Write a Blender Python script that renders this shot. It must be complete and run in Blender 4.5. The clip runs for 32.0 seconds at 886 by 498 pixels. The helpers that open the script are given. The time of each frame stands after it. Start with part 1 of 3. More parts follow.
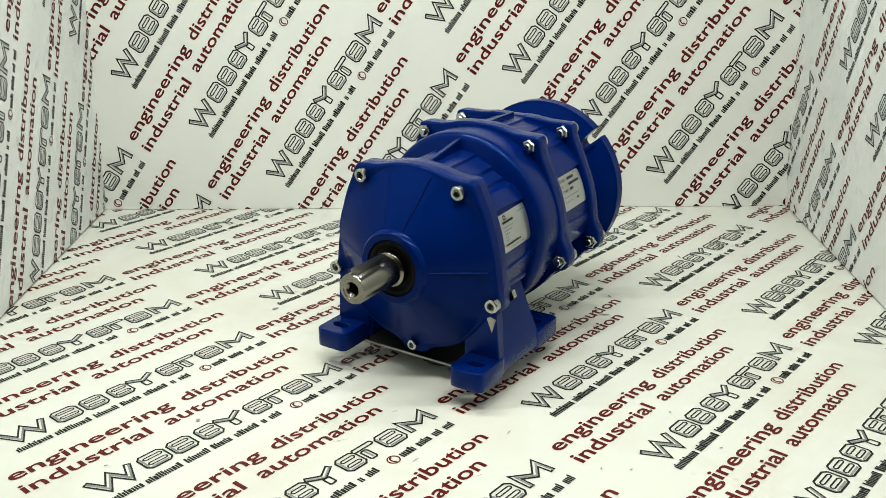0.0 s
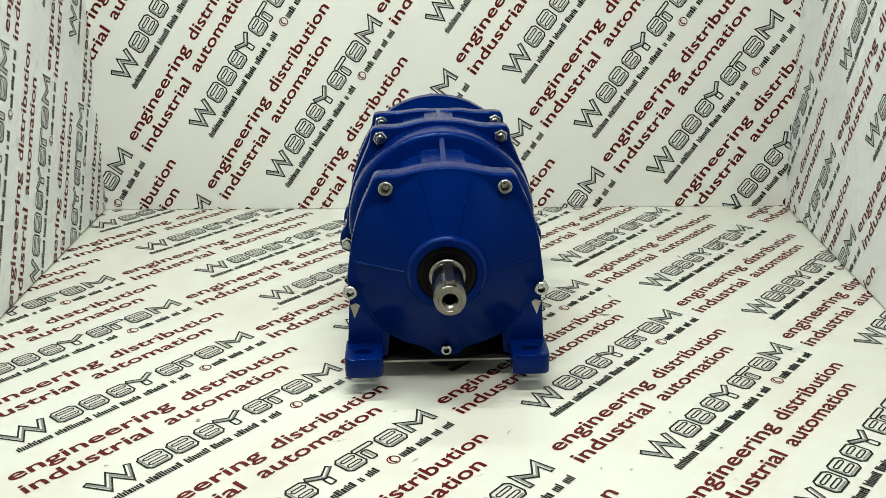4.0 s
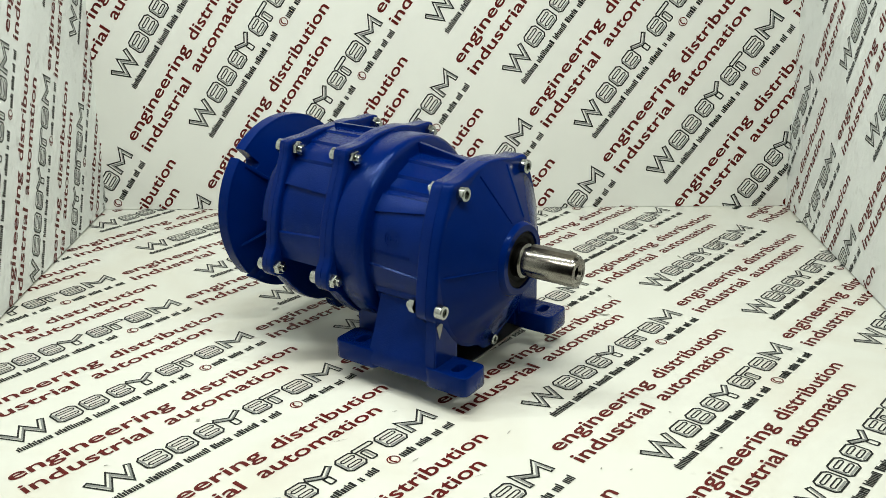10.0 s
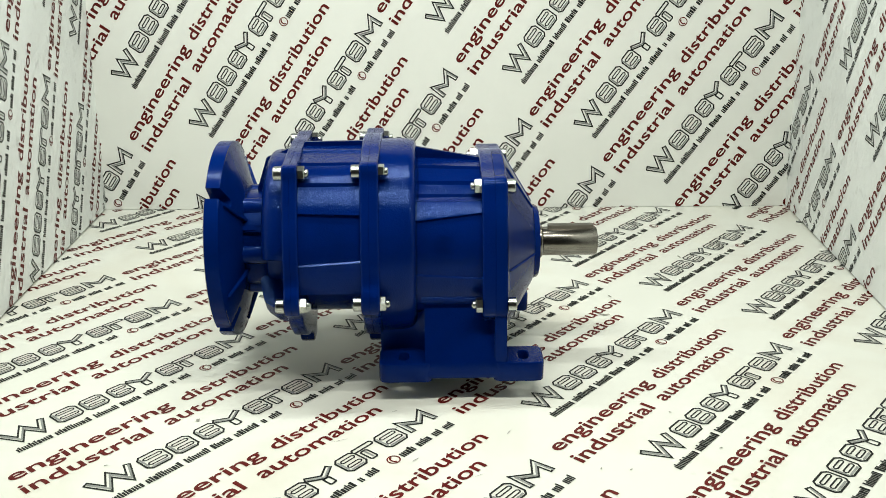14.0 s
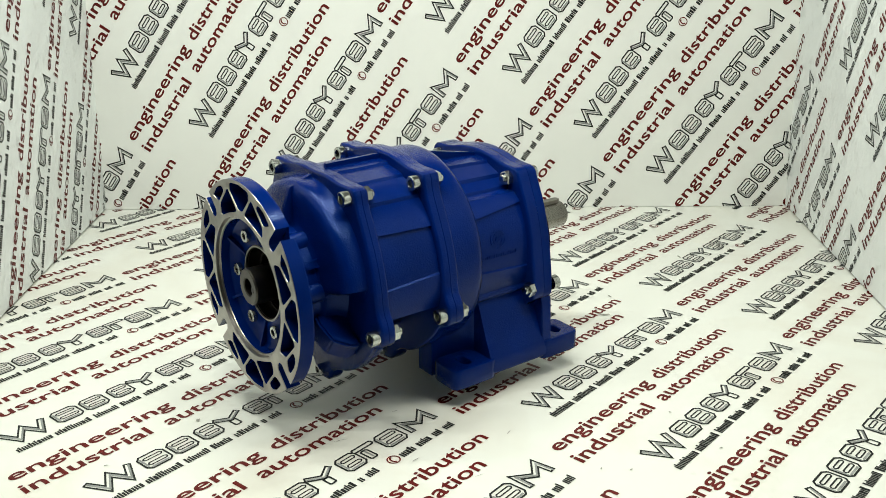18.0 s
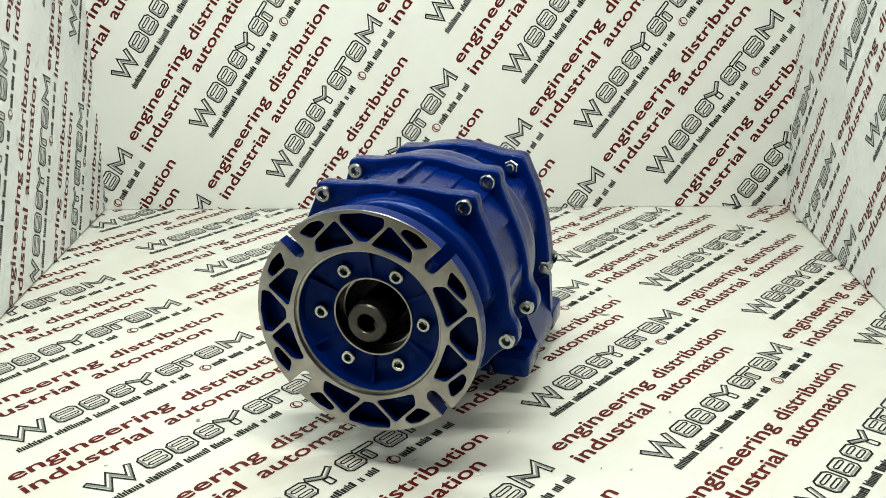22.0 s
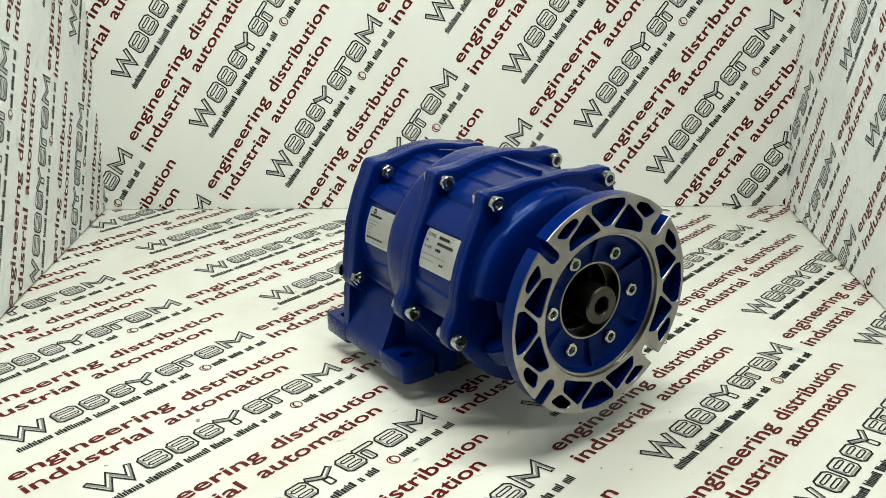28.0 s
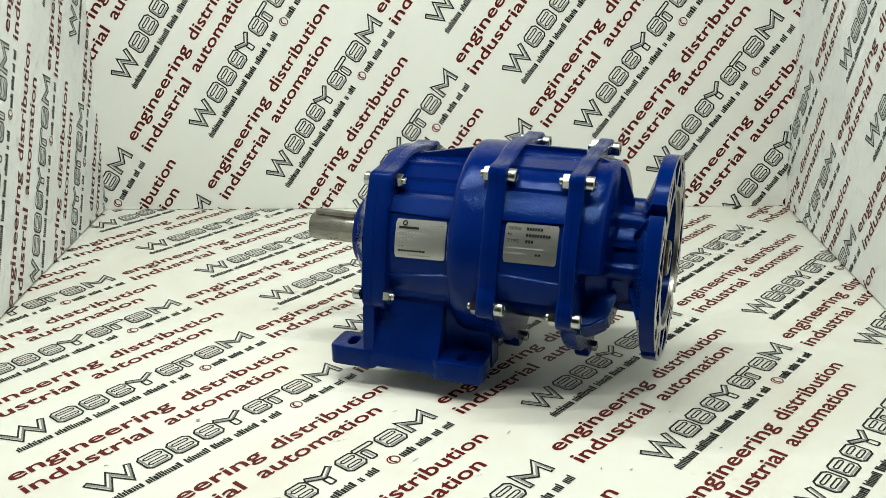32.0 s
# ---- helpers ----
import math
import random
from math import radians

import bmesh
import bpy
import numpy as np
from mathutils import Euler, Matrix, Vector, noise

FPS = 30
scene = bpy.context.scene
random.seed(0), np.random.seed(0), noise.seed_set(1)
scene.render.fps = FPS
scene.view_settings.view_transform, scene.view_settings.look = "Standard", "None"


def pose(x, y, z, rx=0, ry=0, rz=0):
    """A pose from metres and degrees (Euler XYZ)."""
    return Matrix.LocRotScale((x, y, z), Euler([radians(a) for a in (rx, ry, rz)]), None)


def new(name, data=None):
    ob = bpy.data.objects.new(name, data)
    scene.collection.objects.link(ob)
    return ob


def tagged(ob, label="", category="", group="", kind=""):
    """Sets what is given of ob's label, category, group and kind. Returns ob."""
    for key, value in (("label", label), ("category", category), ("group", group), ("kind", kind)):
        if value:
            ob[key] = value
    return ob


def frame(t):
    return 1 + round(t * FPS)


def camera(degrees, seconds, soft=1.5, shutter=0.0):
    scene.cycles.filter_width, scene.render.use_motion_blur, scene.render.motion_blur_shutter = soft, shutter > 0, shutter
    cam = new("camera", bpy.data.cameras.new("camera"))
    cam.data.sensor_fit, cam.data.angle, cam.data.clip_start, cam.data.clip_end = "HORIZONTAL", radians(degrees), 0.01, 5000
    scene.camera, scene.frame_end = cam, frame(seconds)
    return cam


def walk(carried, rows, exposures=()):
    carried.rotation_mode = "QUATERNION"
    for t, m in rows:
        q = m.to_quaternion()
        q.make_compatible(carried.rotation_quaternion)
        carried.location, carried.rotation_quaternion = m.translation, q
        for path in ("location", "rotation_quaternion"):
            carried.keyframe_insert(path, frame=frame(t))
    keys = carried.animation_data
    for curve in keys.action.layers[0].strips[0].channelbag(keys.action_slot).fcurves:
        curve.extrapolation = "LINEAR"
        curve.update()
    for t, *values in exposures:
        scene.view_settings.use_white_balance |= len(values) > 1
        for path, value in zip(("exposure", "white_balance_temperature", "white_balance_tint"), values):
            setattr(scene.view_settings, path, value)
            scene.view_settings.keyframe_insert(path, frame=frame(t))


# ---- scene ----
# ---- camera ----
cam = camera(48.87, 32.0, soft=0.85)
EYE = pose(0, 0, 0.484, 69.2016) @ pose(0, 0, 0, 0, 0, -0.4756)
FILM = [(0.0, -0.05), (3.0, -0.08), (6.0, -0.05), (9.0, -0.05), (12.0, 0.03), (17.0, 0.06), (21.0, 0.08), (23.0, 0.04), (24.5, -0.02), (28.0, -0.02), (32.0, -0.04)]
walk(cam, [(0.0, EYE), (32.0, EYE)], exposures=[(t, e, 6500, 10) for t, e in FILM])

# ---- world and lamps ----
world = bpy.data.worlds.new("room_dark")
world.use_nodes = True
world.node_tree.nodes["Background"].inputs[0].default_value = (0.5, 0.52, 0.5, 1)
world.node_tree.nodes["Background"].inputs[1].default_value = 0.05
scene.world = world
LAMP_Z = 1.02
LAMPS = ((0.06, 0.54, 7.4, (0.995, 1.0, 0.90)), (-0.20, 0.98, 7.3, (0.955, 1.0, 0.925)))  # place across, depth, watts and tint of the two tubes


def area_lamp(name, x, y, z, sx, sy, watts, colour):
    data = bpy.data.lights.new(name, "AREA")
    data.shape, data.size, data.size_y, data.energy, data.color = "RECTANGLE", sx, sy, watts, colour
    ob = new(name, data)
    ob.matrix_world = pose(x, y, z)
    return ob


for lx, ly, watts, tone in LAMPS:
    tagged(area_lamp("tube_light", lx, ly, LAMP_Z - 0.03, 0.78, 0.04, watts, tone),
           "white tube glowing inside the overhead lamp", "lamp", "overhead lamps")


# ---- materials ----
def material(name, colour, rough=0.5, metal=0.0, spots=None, bump=0.0, bump_scale=300.0, spec=0.5,
             vary=0.12, vary_scale=12.0, detail=5.0, coat=0.0, depth=0.001, tint=(1.0, 1.0, 1.0), dirt=None):
    m = bpy.data.materials.new(name)
    m.use_nodes = True
    nt = m.node_tree
    b = nt.nodes["Principled BSDF"]
    b.inputs["Roughness"].default_value = rough
    b.inputs["Metallic"].default_value = metal
    b.inputs["Specular IOR Level"].default_value = spec
    b.inputs["Specular Tint"].default_value = (*tint, 1)
    b.inputs["Coat Weight"].default_value = coat
    b.inputs["Coat Roughness"].default_value = 0.15
    co = nt.nodes.new("ShaderNodeTexCoord")
    big = nt.nodes.new("ShaderNodeTexNoise")
    big.inputs["Scale"].default_value = vary_scale
    big.inputs["Detail"].default_value = detail
    nt.links.new(co.outputs["Object"], big.inputs["Vector"])
    ramp = nt.nodes.new("ShaderNodeValToRGB")
    lo = [c * (1 - vary) for c in colour]
    hi = [min(1, c * (1 + vary)) for c in colour]
    ramp.color_ramp.elements[0].position, ramp.color_ramp.elements[1].position = 0.35, 0.65
    ramp.color_ramp.elements[0].color = (*lo, 1)
    ramp.color_ramp.elements[1].color = (*hi, 1)
    nt.links.new(big.outputs["Fac"], ramp.inputs["Fac"])
    out = ramp.outputs["Color"]
    if spots:
        colour2, scale, low, high = spots
        n2 = nt.nodes.new("ShaderNodeTexNoise")
        n2.inputs["Scale"].default_value, n2.inputs["Detail"].default_value = scale, 8
        nt.links.new(co.outputs["Object"], n2.inputs["Vector"])
        r2 = nt.nodes.new("ShaderNodeMapRange")
        r2.inputs["From Min"].default_value, r2.inputs["From Max"].default_value = low, high
        nt.links.new(n2.outputs["Fac"], r2.inputs["Value"])
        mix = nt.nodes.new("ShaderNodeMix")
        mix.data_type = "RGBA"
        nt.links.new(r2.outputs["Result"], mix.inputs["Factor"])
        nt.links.new(out, mix.inputs[6])
        mix.inputs[7].default_value = (*colour2, 1)
        out = mix.outputs[2]
    if dirt:
        # wide cloudy soiling with a few darker smears
        n4 = nt.nodes.new("ShaderNodeTexNoise")
        n4.inputs["Scale"].default_value, n4.inputs["Detail"].default_value, n4.inputs["Distortion"].default_value = 5.5, 9, 0.8
        nt.links.new(co.outputs["Object"], n4.inputs["Vector"])
        r4 = nt.nodes.new("ShaderNodeMapRange")
        r4.inputs["From Min"].default_value, r4.inputs["From Max"].default_value = 0.50, 0.85
        r4.inputs["To Max"].default_value = 0.75
        nt.links.new(n4.outputs["Fac"], r4.inputs["Value"])
        mx = nt.nodes.new("ShaderNodeMix")
        mx.data_type = "RGBA"
        nt.links.new(r4.outputs["Result"], mx.inputs["Factor"])
        nt.links.new(out, mx.inputs[6])
        mx.inputs[7].default_value = (*dirt, 1)
        out = mx.outputs[2]
    nt.links.new(out, b.inputs["Base Color"])
    if bump:
        n3 = nt.nodes.new("ShaderNodeTexNoise")
        n3.inputs["Scale"].default_value, n3.inputs["Detail"].default_value = bump_scale, 4
        nt.links.new(co.outputs["Object"], n3.inputs["Vector"])
        bp = nt.nodes.new("ShaderNodeBump")
        bp.inputs["Strength"].default_value, bp.inputs["Distance"].default_value = bump, depth
        nt.links.new(n3.outputs["Fac"], bp.inputs["Height"])
        nt.links.new(bp.outputs["Normal"], b.inputs["Normal"])
    return m


PAPER = material("printed_vinyl", (0.725, 0.74, 0.675), 0.42, vary=0.03, vary_scale=3, bump=0.25, bump_scale=9,
                 spots=((0.45, 0.45, 0.40), 26, 0.70, 0.86), dirt=(0.60, 0.55, 0.44))
PAPER_WALL = material("wall_vinyl", (0.78, 0.795, 0.75), 0.5, vary=0.03, vary_scale=4, bump=0.5, bump_scale=7,
                      spots=((0.55, 0.55, 0.5), 14, 0.70, 0.9))
PAPER_SIDE = material("rippled_vinyl", (0.735, 0.765, 0.745), 0.36, vary=0.05, vary_scale=7, bump=0.8, bump_scale=34, depth=0.0035,
                      spots=((0.50, 0.51, 0.48), 40, 0.60, 0.85))
INK_RED = material("red_ink", (0.100, 0.0070, 0.0052), 0.45, spec=0.22, vary=0.15, vary_scale=40)
INK_BLACK = material("black_ink", (0.012, 0.014, 0.013), 0.45, spec=0.22, vary=0.2, vary_scale=40)
INK_GREY = material("grey_ink", (0.27, 0.285, 0.27), 0.45, vary=0.2, vary_scale=90)
BLUE = material("blue_enamel", (0.0003, 0.0098, 0.098), 0.12, vary=0.10, vary_scale=20, bump=0.30, bump_scale=600, spec=0.30, tint=(0.22, 0.40, 1.0))
BLUE_SMOOTH = material("blue_enamel_smooth", (0.0003, 0.0110, 0.102), 0.17, vary=0.08, vary_scale=20, bump=0.06, bump_scale=300, spec=0.10, tint=(0.35, 0.55, 1.0))
ALU = material("machined_aluminium", (0.34, 0.325, 0.30), 0.29, 1.0, vary=0.14, vary_scale=60, bump=0.08, bump_scale=700)
ZINC = material("zinc_plated_steel", (0.44, 0.46, 0.43), 0.20, 1.0, vary=0.12, vary_scale=120, bump=0.05, bump_scale=900)
STEEL = material("ground_steel", (0.225, 0.215, 0.19), 0.20, 1.0, vary=0.10, vary_scale=50, bump=0.06, bump_scale=900)
KEY_STEEL = material("drawn_key_steel", (0.20, 0.185, 0.16), 0.28, 1.0, vary=0.15, vary_scale=80)
DARK_STEEL = material("blackened_steel", (0.066, 0.061, 0.054), 0.30, 0.95, vary=0.2, vary_scale=60)
RUBBER = material("black_rubber", (0.005, 0.005, 0.005), 0.65, spec=0.1, vary=0.2, vary_scale=60)
# coating of the turntable, and the shade painted in for the keyway
BLACK = material("black_coating_and_slot_shade", (0.015, 0.015, 0.016), 0.5, vary=0.2, vary_scale=30)
BORE = material("dark_bore_metal", (0.036, 0.034, 0.030), 0.30, 0.9, vary=0.3, vary_scale=60)
LABEL = material("silver_label", (0.56, 0.57, 0.54), 0.30, 0.92, vary=0.05, vary_scale=60)
GREY_WALL = material("grey_plaster", (0.30, 0.30, 0.29), 0.85, vary=0.06, vary_scale=3, bump=0.2, bump_scale=60)
WHITE_PAINT = material("white_enamel", (0.75, 0.75, 0.72), 0.4, vary=0.04, vary_scale=10)
WOOD = material("bench_wood", (0.38, 0.31, 0.22), 0.5, vary=0.25, vary_scale=8)


# ---- mesh helpers ----
def finish(name, me, mat, parent=None, label="", angle=32):
    mats = mat if isinstance(mat, (list, tuple)) else [mat]
    for m in mats:
        me.materials.append(m)
    me.polygons.foreach_set("use_smooth", [True] * len(me.polygons))
    me.set_sharp_from_angle(angle=radians(angle))
    me.update()
    ob = new(name, me)
    if parent is not None:
        ob.parent = parent
    if label:
        ob["label"] = label
    return ob


def part(name, bm, mat, parent=None, label="", angle=32):
    bmesh.ops.recalc_face_normals(bm, faces=bm.faces[:])
    me = bpy.data.meshes.new(name)
    bm.to_mesh(me)
    bm.free()
    return finish(name, me, mat, parent, label, angle)


def chaikin(pts, n=2):
    for _ in range(n):
        out = []
        for i, p in enumerate(pts):
            q = pts[(i + 1) % len(pts)]
            out.append((0.75 * p[0] + 0.25 * q[0], 0.75 * p[1] + 0.25 * q[1]))
            out.append((0.25 * p[0] + 0.75 * q[0], 0.25 * p[1] + 0.75 * q[1]))
        pts = out
    return pts


def open_chaikin(pts, n=2):
    """Rounds a line and keeps its two ends."""
    for _ in range(n):
        out = [pts[0]]
        for p, q in zip(pts, pts[1:]):
            out.append((0.75 * p[0] + 0.25 * q[0], 0.75 * p[1] + 0.25 * q[1]))
            out.append((0.25 * p[0] + 0.75 * q[0], 0.25 * p[1] + 0.75 * q[1]))
        pts = out + [pts[-1]]
    return pts


def rounded(pts, r):
    """Closed outline whose corners are cut back by a fixed length and rounded."""
    out = []
    n = len(pts)
    for i in range(n):
        p, a, b = Vector(pts[i]), Vector(pts[i - 1]), Vector(pts[(i + 1) % n])
        ra, rb = min(r, (a - p).length * 0.45), min(r, (b - p).length * 0.45)
        s0, s1 = p + (a - p).normalized() * ra, p + (b - p).normalized() * rb
        for t in (0.0, 0.33, 0.67, 1.0):
            q = s0 * (1 - t) ** 2 + p * 2 * t * (1 - t) + s1 * t * t
            out.append((q.x, q.y))
    return out


def mirrored(half):
    """Closed outline from its right half, listed from the top down."""
    left = [(-x, z) for x, z in reversed(half) if x > 0.01]
    return half + left


def resample(pts, n):
    p = np.array(pts + [pts[0]], float)
    d = np.r_[0, np.cumsum(np.hypot(*(p[1:] - p[:-1]).T))]
    s = np.linspace(0, d[-1], n, endpoint=False)
    return list(zip(np.interp(s, d, p[:, 0]), np.interp(s, d, p[:, 1])))


def circle(r, n=64, cx=0.0, cz=0.0):
    return [(cx + r * math.sin(2 * math.pi * i / n), cz + r * math.cos(2 * math.pi * i / n)) for i in range(n)]


def loft(sections, n=96, caps=(True, True)):
    """Skin over outlines in x and z, each at its y, in millimetres."""
    bm = bmesh.new()
    rings = []
    for y, outline in sections:
        rings.append([bm.verts.new((x / 1000 + DX, y / 1000, z / 1000)) for x, z in resample(outline, n)])
    for a, b in zip(rings, rings[1:]):
        for i in range(n):
            bm.faces.new((a[i], a[(i + 1) % n], b[(i + 1) % n], b[i]))
    if caps[0]:
        bm.faces.new(rings[0])
    if caps[1]:
        bm.faces.new(rings[-1])
    return bm


def skin(sections):
    """Skin over rings of equal length, each a right and a left half from top to bottom, at its y."""
    bm = bmesh.new()
    rings = []
    for y, right, left in sections:
        ring = right + [(-x, z) for x, z in reversed(left)][1:-1]
        rings.append([bm.verts.new((x / 1000 + DX, y / 1000, z / 1000)) for x, z in ring])
    for a, b in zip(rings, rings[1:]):
        n = len(a)
        for i in range(n):
            bm.faces.new((a[i], a[(i + 1) % n], b[(i + 1) % n], b[i]))
    return bm


def plate_mesh(name, outline, holes, thick, bevel=0.8):
    """Flat plate with holes, millimetres in, metres out, lying in x and y about z = 0."""
    cu = bpy.data.curves.new(name, "CURVE")
    cu.dimensions, cu.fill_mode = "2D", "BOTH"
    for pts in [outline, *holes]:
        sp = cu.splines.new("POLY")
        sp.points.add(len(pts) - 1)
        for v, (x, z) in zip(sp.points, pts):
            v.co = (x / 1000, z / 1000, 0, 1)
        sp.use_cyclic_u = True
    cu.extrude = (thick / 2 - bevel) / 1000
    cu.bevel_depth, cu.bevel_resolution, cu.offset = bevel / 1000, 1, -bevel / 1000
    ob = new(name, cu)
    me = bpy.data.meshes.new_from_object(ob)
    bpy.data.objects.remove(ob)
    bpy.data.curves.remove(cu)
    me.materials.clear()
    return me


def plate(name, outline, holes, y0, y1, mat, parent, label="", bevel=0.8, face_mat=None):
    """Plate that stands across the y axis between y0 and y1."""
    me = plate_mesh(name, outline, holes, abs(y1 - y0), bevel)
    bm = bmesh.new()
    bm.from_mesh(me)
    bpy.data.meshes.remove(me)
    mid = (y0 + y1) / 2000
    for v in bm.verts:
        v.co = (v.co.x + DX, mid - v.co.z, v.co.y)
    bmesh.ops.remove_doubles(bm, verts=bm.verts[:], dist=1e-6)
    bmesh.ops.recalc_face_normals(bm, faces=bm.faces[:])
    if face_mat:
        top = max(y0, y1) / 1000 - 0.0008
        for f in bm.faces:
            f.material_index = 1 if f.calc_center_median().y > top else 0
        return part(name, bm, [mat, face_mat], parent, label, 18)
    return part(name, bm, mat, parent, label)


def inset(pts, d):
    """Closed outline moved inwards by d."""
    n = len(pts)
    area = sum(pts[i][0] * pts[(i + 1) % n][1] - pts[(i + 1) % n][0] * pts[i][1] for i in range(n))
    sg = 1 if area > 0 else -1
    out = []
    for i in range(n):
        (ax, az), (bx, bz) = pts[i - 1], pts[(i + 1) % n]
        tx, tz = bx - ax, bz - az
        k = math.hypot(tx, tz) or 1.0
        out.append((pts[i][0] - sg * tz / k * d, pts[i][1] + sg * tx / k * d))
    return out


def soft_plate(name, outline, y_joint, y_out, mat, parent, r=2.6):
    """Cast plate with a crisp joint side and a rounded outer edge."""
    line = resample(outline, 180)
    s = 1 if y_out > y_joint else -1
    steps = [(y_joint, 0.25), (y_joint + s * 0.25, 0.0)]
    steps += [(y_out - s * r * (1 - math.sin(a)), r * (1 - math.cos(a))) for a in [math.pi / 2 * i / 5 for i in range(6)]]
    bm = bmesh.new()
    rings = [[bm.verts.new((x / 1000 + DX, y / 1000, z / 1000)) for x, z in inset(line, d)] for y, d in steps]
    for a, b in zip(rings, rings[1:]):
        for i in range(180):
            bm.faces.new((a[i], a[(i + 1) % 180], b[(i + 1) % 180], b[i]))
    bm.faces.new(rings[0])
    bm.faces.new(rings[-1])
    return part(name, bm, mat, parent)


def block(bm, lo, hi):
    """Box between two corners in millimetres, added to bm. Returns its verts."""
    made = bmesh.ops.create_cube(bm, size=1)["verts"]
    for v in made:
        v.co = tuple((lo[i] + (v.co[i] + 0.5) * (hi[i] - lo[i])) / 1000 + (DX if i == 0 else 0) for i in range(3))
    return made


def bevel_all(bm, mm, segments=2):
    bmesh.ops.bevel(bm, geom=bm.edges[:], offset=mm / 1000, segments=segments, affect="EDGES", clamp_overlap=True)


def prism(bm, pts, lo, hi, axis):
    """Polygon pushed along an axis (0 x, 1 y, 2 z) from lo to hi, in millimetres."""
    def at(p, q, w):
        c = {0: (w, p, q), 1: (p, w, q), 2: (p, q, w)}[axis]
        return bm.verts.new((c[0] / 1000 + DX, c[1] / 1000, c[2] / 1000))
    a = [at(p, q, lo) for p, q in pts]
    b = [at(p, q, hi) for p, q in pts]
    n = len(pts)
    for i in range(n):
        bm.faces.new((a[i], a[(i + 1) % n], b[(i + 1) % n], b[i]))
    bm.faces.new(a)
    bm.faces.new(b)


def turned(profile, n=40, cx=0.0, cz=0.0, cap=True):
    """Body of revolution about the y axis from (radius, y) pairs, millimetres."""
    bm = bmesh.new()
    rings = []
    for r, y in profile:
        rings.append([bm.verts.new(((cx + r * math.sin(2 * math.pi * i / n)) / 1000 + DX, y / 1000,
                                    (cz + r * math.cos(2 * math.pi * i / n)) / 1000)) for i in range(n)])
    for a, b in zip(rings, rings[1:]):
        for i in range(n):
            bm.faces.new((a[i], a[(i + 1) % n], b[(i + 1) % n], b[i]))
    if cap:
        bm.faces.new(rings[0])
        bm.faces.new(rings[-1])
    return bm


DX = 0.0

# ---- the print on the backdrop ----
def text_mesh(name, words, width, rise, weight=0.0):
    """Flat lettering of a given width and capital height, in metres, from its lower left corner."""
    cu = bpy.data.curves.new(name, "FONT")
    cu.body, cu.size, cu.offset, cu.resolution_u = words, 1.0, weight, 3
    ob = new(name, cu)
    me = bpy.data.meshes.new_from_object(ob)
    bpy.data.objects.remove(ob)
    bpy.data.curves.remove(cu)
    me.materials.clear()
    co = np.empty(len(me.vertices) * 3)
    me.vertices.foreach_get("co", co)
    co = co.reshape(-1, 3)
    lo, hi = co.min(0), co.max(0)
    co[:, 0] = (co[:, 0] - lo[0]) * width / (hi[0] - lo[0])
    co[:, 1] = co[:, 1] * rise / 0.7
    co[:, 2] = 0
    me.vertices.foreach_set("co", co.ravel())
    me.update()
    return me


def ribbon(bm, pts, w, closed=False):
    """Flat line of width w along points, mitred, in metres."""
    n = len(pts)
    sides = []
    for i in range(n):
        p = Vector(pts[i])
        a = Vector(pts[i - 1]) if (i or closed) else None
        b = Vector(pts[(i + 1) % n]) if (i < n - 1 or closed) else None
        d1 = (p - a).normalized() if a is not None else (b - p).normalized()
        d2 = (b - p).normalized() if b is not None else d1
        nn = Vector((-(d1.y + d2.y), d1.x + d2.x))
        nn = nn.normalized() if nn.length > 1e-9 else Vector((-d1.y, d1.x))
        k = w / 2 / max(0.35, nn.dot(Vector((-d1.y, d1.x))))
        sides.append((bm.verts.new((*(p + nn * k), 0)), bm.verts.new((*(p - nn * k), 0))))
    for i in range(n if closed else n - 1):
        a, b = sides[i], sides[(i + 1) % n]
        bm.faces.new((a[0], a[1], b[1], b[0]))


